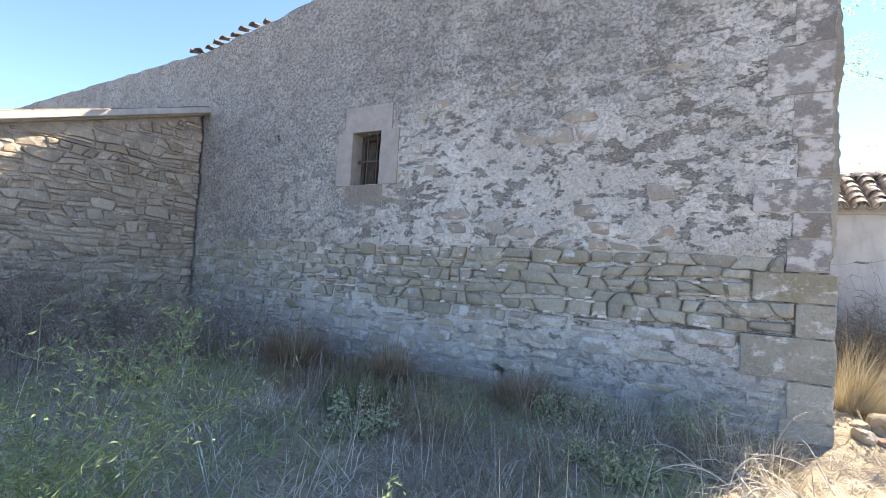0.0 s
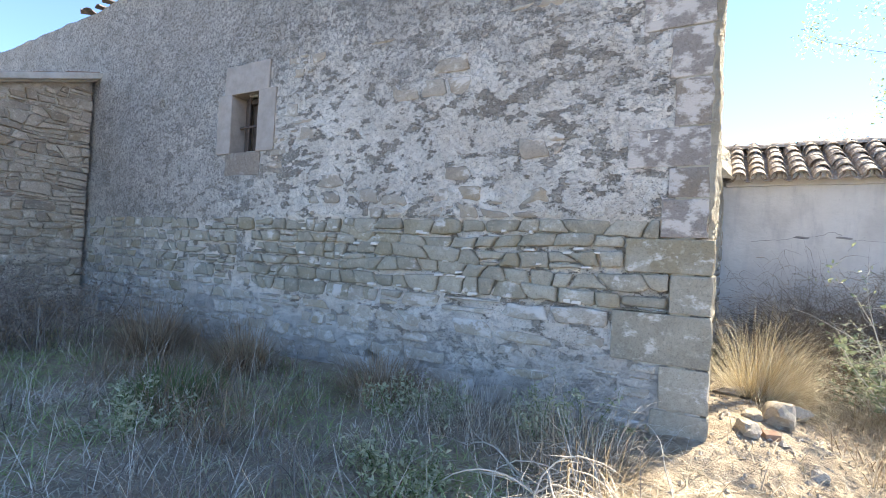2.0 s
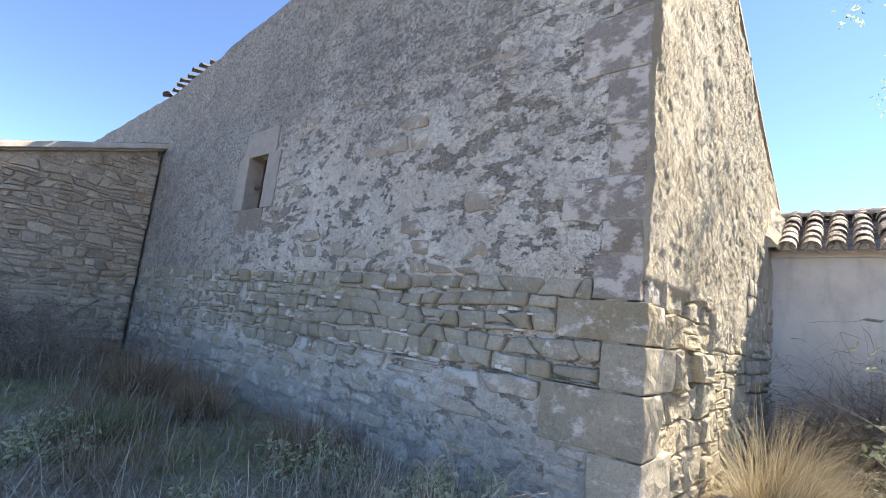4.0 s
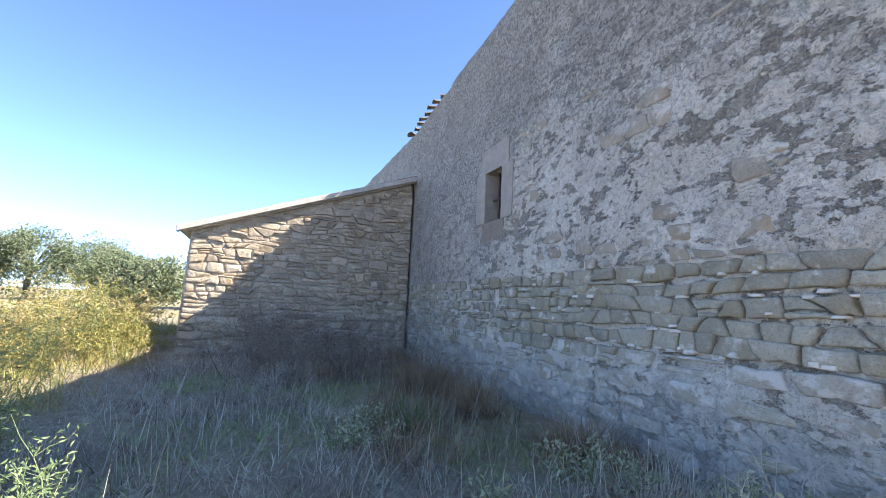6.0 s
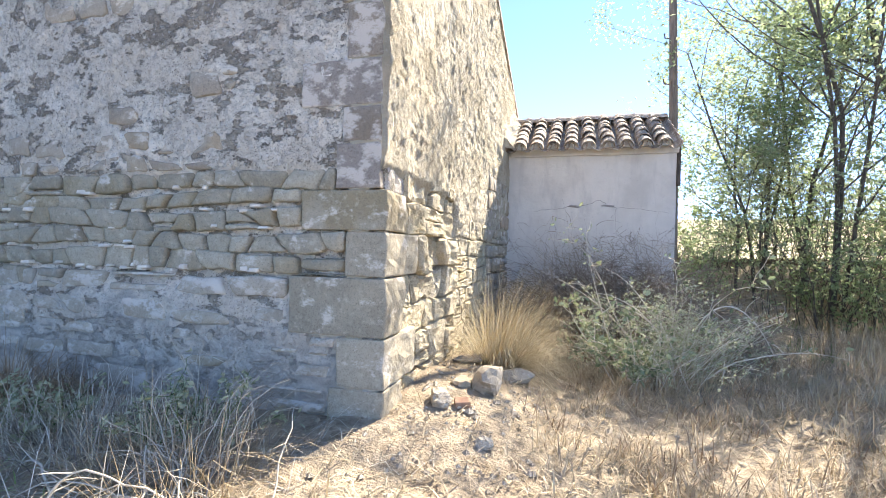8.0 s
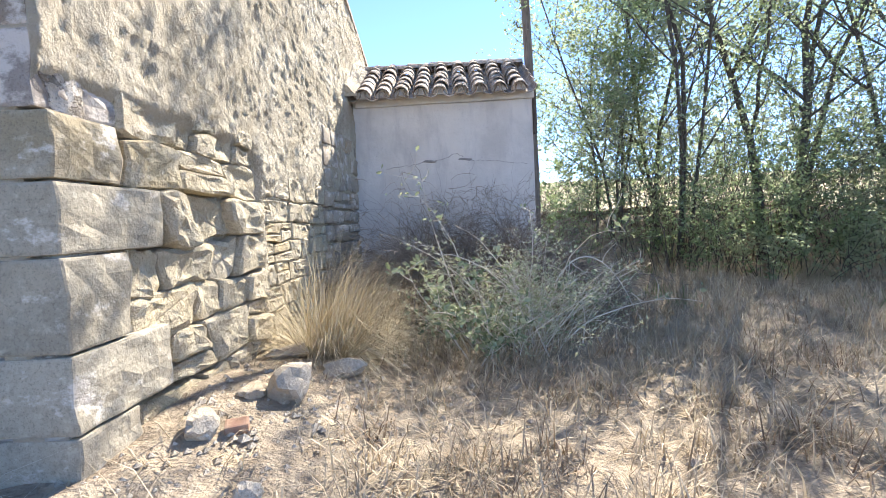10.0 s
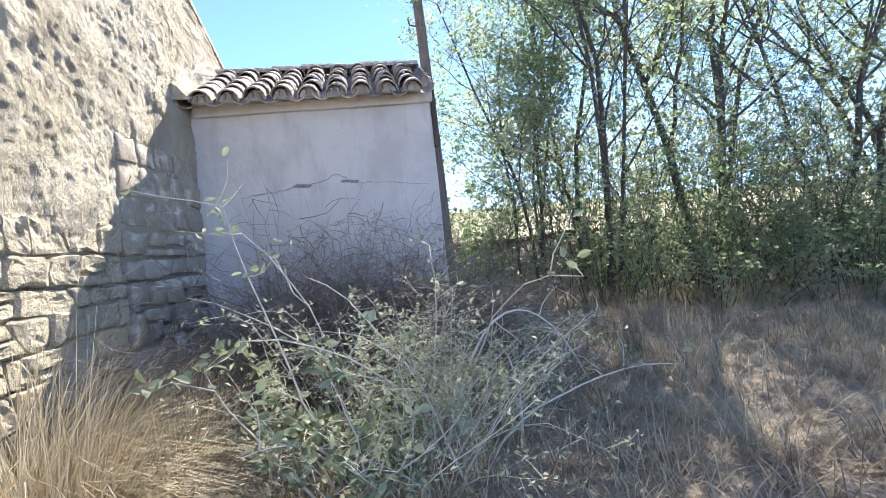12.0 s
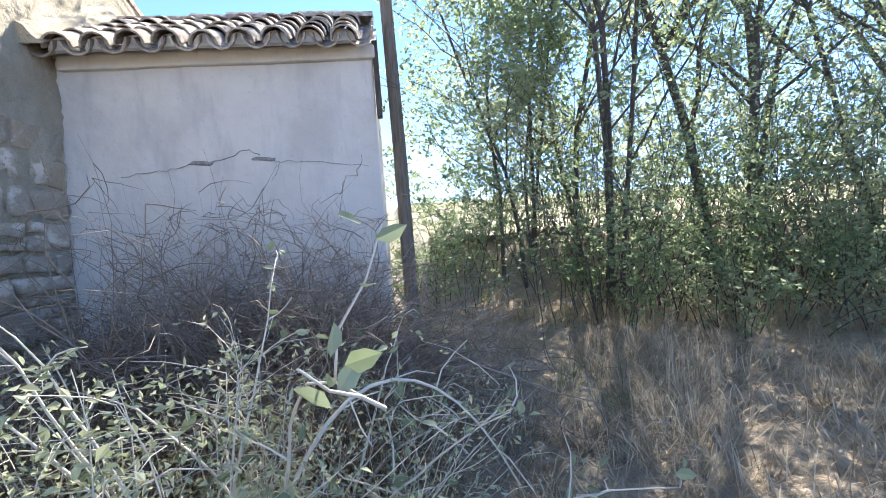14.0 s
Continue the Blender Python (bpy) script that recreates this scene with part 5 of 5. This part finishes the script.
# ---- single stones of the walls ----
QZ = (0.10, 0.48, 0.80, 1.18, 1.47, 1.735, 2.03, 2.26, 2.56, 2.92, 3.30, 3.75, 4.20, 4.70, 5.20, 5.75, 6.22)
QW = (0.36, 0.31, 0.66, 0.26, 0.58, 0.34, 0.30, 0.60, 0.28)
rs = random.Random(401)
qw = []
for i, (a, b2) in enumerate(zip(QZ, QZ[1:])):
    w = QW[i] if i < len(QW) else (0.52, 0.32)[i % 2]
    qw.append(w)
    dep = 0.62 if i % 2 else 0.36
    g = 0.005 if b2 < 1.80 else 0.004
    bm = box_bm(CX - w, CX + (0.012 if b2 < 1.80 else -0.035), WY - (0.010 if b2 < 1.80 else 0.009), WY + dep, a + g, b2 - g, 0.014)
    bmesh.ops.subdivide_edges(bm, edges=[e for e in bm.edges if e.calc_length() > 0.12], cuts=4, use_grid_fill=True)
    for v in bm.verts:
        worn = 0.02 if v.co.x > CX - 0.1 else 0.008
        v.co += Vector((noise.noise(v.co * 7) * worn + noise.noise(v.co * 19) * worn * 0.5, noise.noise(v.co * 6 + Vector((9, 0, 0))) * 0.008, 0))
    part("quoin", bm, M_STONE if b2 < 1.80 else M_QUOIN_UP, wall_long)
def beside(z):
    """How far the quoins reach from the corner at height z."""
    k = max(i for i in range(len(qw)) if QZ[i] <= z)
    return CX - qw[k] - 0.006


for a, b2 in ((0.06, 0.27), (0.27, 0.48), (0.48, 0.65), (0.65, 0.80), (0.80, 0.99), (0.99, 1.18)):
    for quad in courses(rs, -2.3 - rs.uniform(0, 0.6), beside((a + b2) / 2), [a, b2], 0.26, 0.62, 0.12):
        hewn(wall_long, M_STONE_LOW, quad, rs, rs.uniform(0.02, 0.09), WY - rs.uniform(-0.006, 0.010), 0.12, 0.012)
for a, b2, sp in ((1.18, 1.33, 0.1), (1.33, 1.47, 0.0), (1.47, 1.62, 0.2), (1.62, 1.735, 0.0), (1.735, 1.88, 0.1)):
    for quad in courses(rs, -2.3 - rs.uniform(0, 0.6), beside((a + b2) / 2), [a, b2], 0.14, 0.38, sp):
        q = [(p[0], p[1] + (0.03 * math.sin(p[0] * 2.3 + a * 9) if 1.21 < p[1] < 1.86 else 0.0)) for p in quad]
        hewn(wall_long, M_STONE, q, rs, rs.uniform(0.004, 0.03), WY - rs.uniform(-0.022, 0.020), 0.16, 0.012)
for quad in courses(rs, -4.9, -2.3, heights(rs, 1.02, 1.80, 0.10, 0.17), 0.12, 0.32, 0.30, 0.04):
    if -4.5 + 0.9 * rs.random() < quad[0][0] + 0.4:
        hewn(wall_long, M_STONE, quad, rs, rs.uniform(0.004, 0.028), WY - rs.uniform(-0.025, 0.016), 0.15, 0.012)
# pale slivers wedged into the joints
for k in range(42):
    x, z = rs.uniform(-3.6, 0.0), rs.choice((1.18, 1.34, 1.47, 1.60, 1.735)) + rs.uniform(-0.02, 0.02)
    w, h = rs.uniform(0.03, 0.10), rs.uniform(0.018, 0.036)
    hewn(wall_long, M_WHITE, [(x, z), (x + w, z + rs.uniform(-0.01, 0.01)), (x + w, z + h), (x + 0.01, z + h)], rs, 0.002, WY - rs.uniform(0.004, 0.014), 0.08, 0.005, name="chink_stone")
# stones showing through the render higher up
n = 0
for quad in courses(rs, -4.0, 0.1, heights(rs, 1.86, 4.5, 0.13, 0.24), 0.14, 0.42, 0.04, 0.08):
    cx, cz = sum(p[0] for p in quad) / 4, sum(p[1] for p in quad) / 4
    show = noise.noise(Vector((cx * 1.3, 3, cz * 1.7))) + 0.35 * noise.noise(Vector((cx * 4, 8, cz * 4)))
    if show > 0.16 + 0.10 * (cz - 1.9) / 2.8 and n < 44:
        n += 1
        hewn(wall_long, M_SHOW, quad, rs, rs.uniform(0.03, 0.10), WY - 0.004, 0.05, 0.008)
V, F, UV, UF = [], [], [], []
for quad in courses(rs, -8.2, -4.5, heights(rs, 0.05, 1.82, 0.11, 0.19), 0.13, 0.34, 0.25):
    if rs.random() < 0.85:
        up = quad[0][1] > 0.82 + 0.3 * rs.random()
        hewn_into(UV if up else V, UF if up else F, quad, rs, rs.uniform(0.015, 0.045), WY - 0.010 - rs.uniform(0, 0.012))
for quad in courses(rs, -4.5, -2.3, heights(rs, 0.08, 0.95, 0.14, 0.24), 0.18, 0.42, 0.2):
    vent = quad[0][0] < VENT[1] and quad[1][0] > VENT[0] and quad[0][1] < VENT[3] and quad[3][1] > VENT[2]
    if rs.random() < 0.85 and not vent:
        hewn_into(V, F, quad, rs, rs.uniform(0.02, 0.06), WY - 0.006 - rs.uniform(0, 0.01))
tagged(part("rubble", mesh_of("rubble", UV, UF), M_STONE, wall_long), "small grey rubble stones in mortar", kind="stuff")
tagged(part("rubble", mesh_of("rubble", V, F), M_STONE_LOW, wall_long), "small rubble stones bedded in cement", kind="stuff")

for x0, x1, z in ((1.72, 1.90, 2.105), (2.22, 2.40, 2.11)):
    ob = hewn(wall_shed, M_CRACK, [(x0, z - 0.012), (x1, z - 0.035), (x1 + 0.03, z - 0.005), (x0 + 0.05, z + 0.018)], rs, 0.004, SY - 0.012, 0.02, 0.004, False, False, "spall")
    tagged(ob, "spalled patch of darker plaster")

# eroded blocks of the end wall by the corner
rs = random.Random(402)
for quad in courses(rs, WY + 0.40, 7.5, [0.15, 0.45, 0.72, 0.96, 1.20, 1.46, 1.70, 1.95], 0.24, 0.52, 0.35, 0.06):
    hewn(wall_end, M_SIDE, quad, rs, rs.uniform(0.003, 0.022), CX + rs.uniform(-0.075, 0.01), 0.26, 0.02, True, True)
for quad in courses(rs, 7.5, 9.2, heights(rs, 0.2, 1.7, 0.12, 0.22), 0.14, 0.36, 0.3, 0.05):
    hewn(wall_end, M_SIDE, quad, rs, rs.uniform(0.006, 0.02), CX + rs.uniform(-0.035, -0.01), 0.2, 0.016, True, True)
for quad in courses(rs, 9.2, 10.58, heights(rs, 0.2, 2.3, 0.16, 0.27), 0.18, 0.36, 0.2, 0.04):
    hewn(wall_end, M_SHOW, quad, rs, rs.uniform(0.02, 0.045), CX + 0.014 + swell(quad[0][0] + 0.5 * (quad[1][0] - quad[0][0])) + rs.uniform(-0.008, 0.008), 0.16, 0.010, False, True, "stone", 0.06)

# annex rubble
rs = random.Random(403)
n, V, F = 0, [], []
for quad in courses(rs, AY0 + 0.02, AY1 - 0.02, heights(rs, 0.0, 4.2, 0.07, 0.16), 0.12, 0.42, 0.45, 0.09):
    if max(p[1] for p in quad) > annex_top(min(p[0] for p in quad)) - 0.02:
        continue
    u, z = quad[0]
    lean_y = 0.10 * max(0, 1 - (u - AY0)) * max(0.0, 1 - (z + 0.6) / 3.2)
    quad = [(p[0] - lean_y, p[1]) for p in quad]
    n += 1
    face = AX + rs.uniform(-0.022, 0.02)
    if n <= 290:
        hewn(wall_annex, M_ANNEX, quad, rs, rs.uniform(0.008, 0.03), face, 0.1, 0.010, False, True)
    else:
        hewn_into(V, F, quad, rs, rs.uniform(0.008, 0.03), face, 0.1, 0.010, True)
tagged(part("rubble", mesh_of("rubble", V, F), M_ANNEX, wall_annex), "brown rubble stones bedded in mortar", kind="stuff")
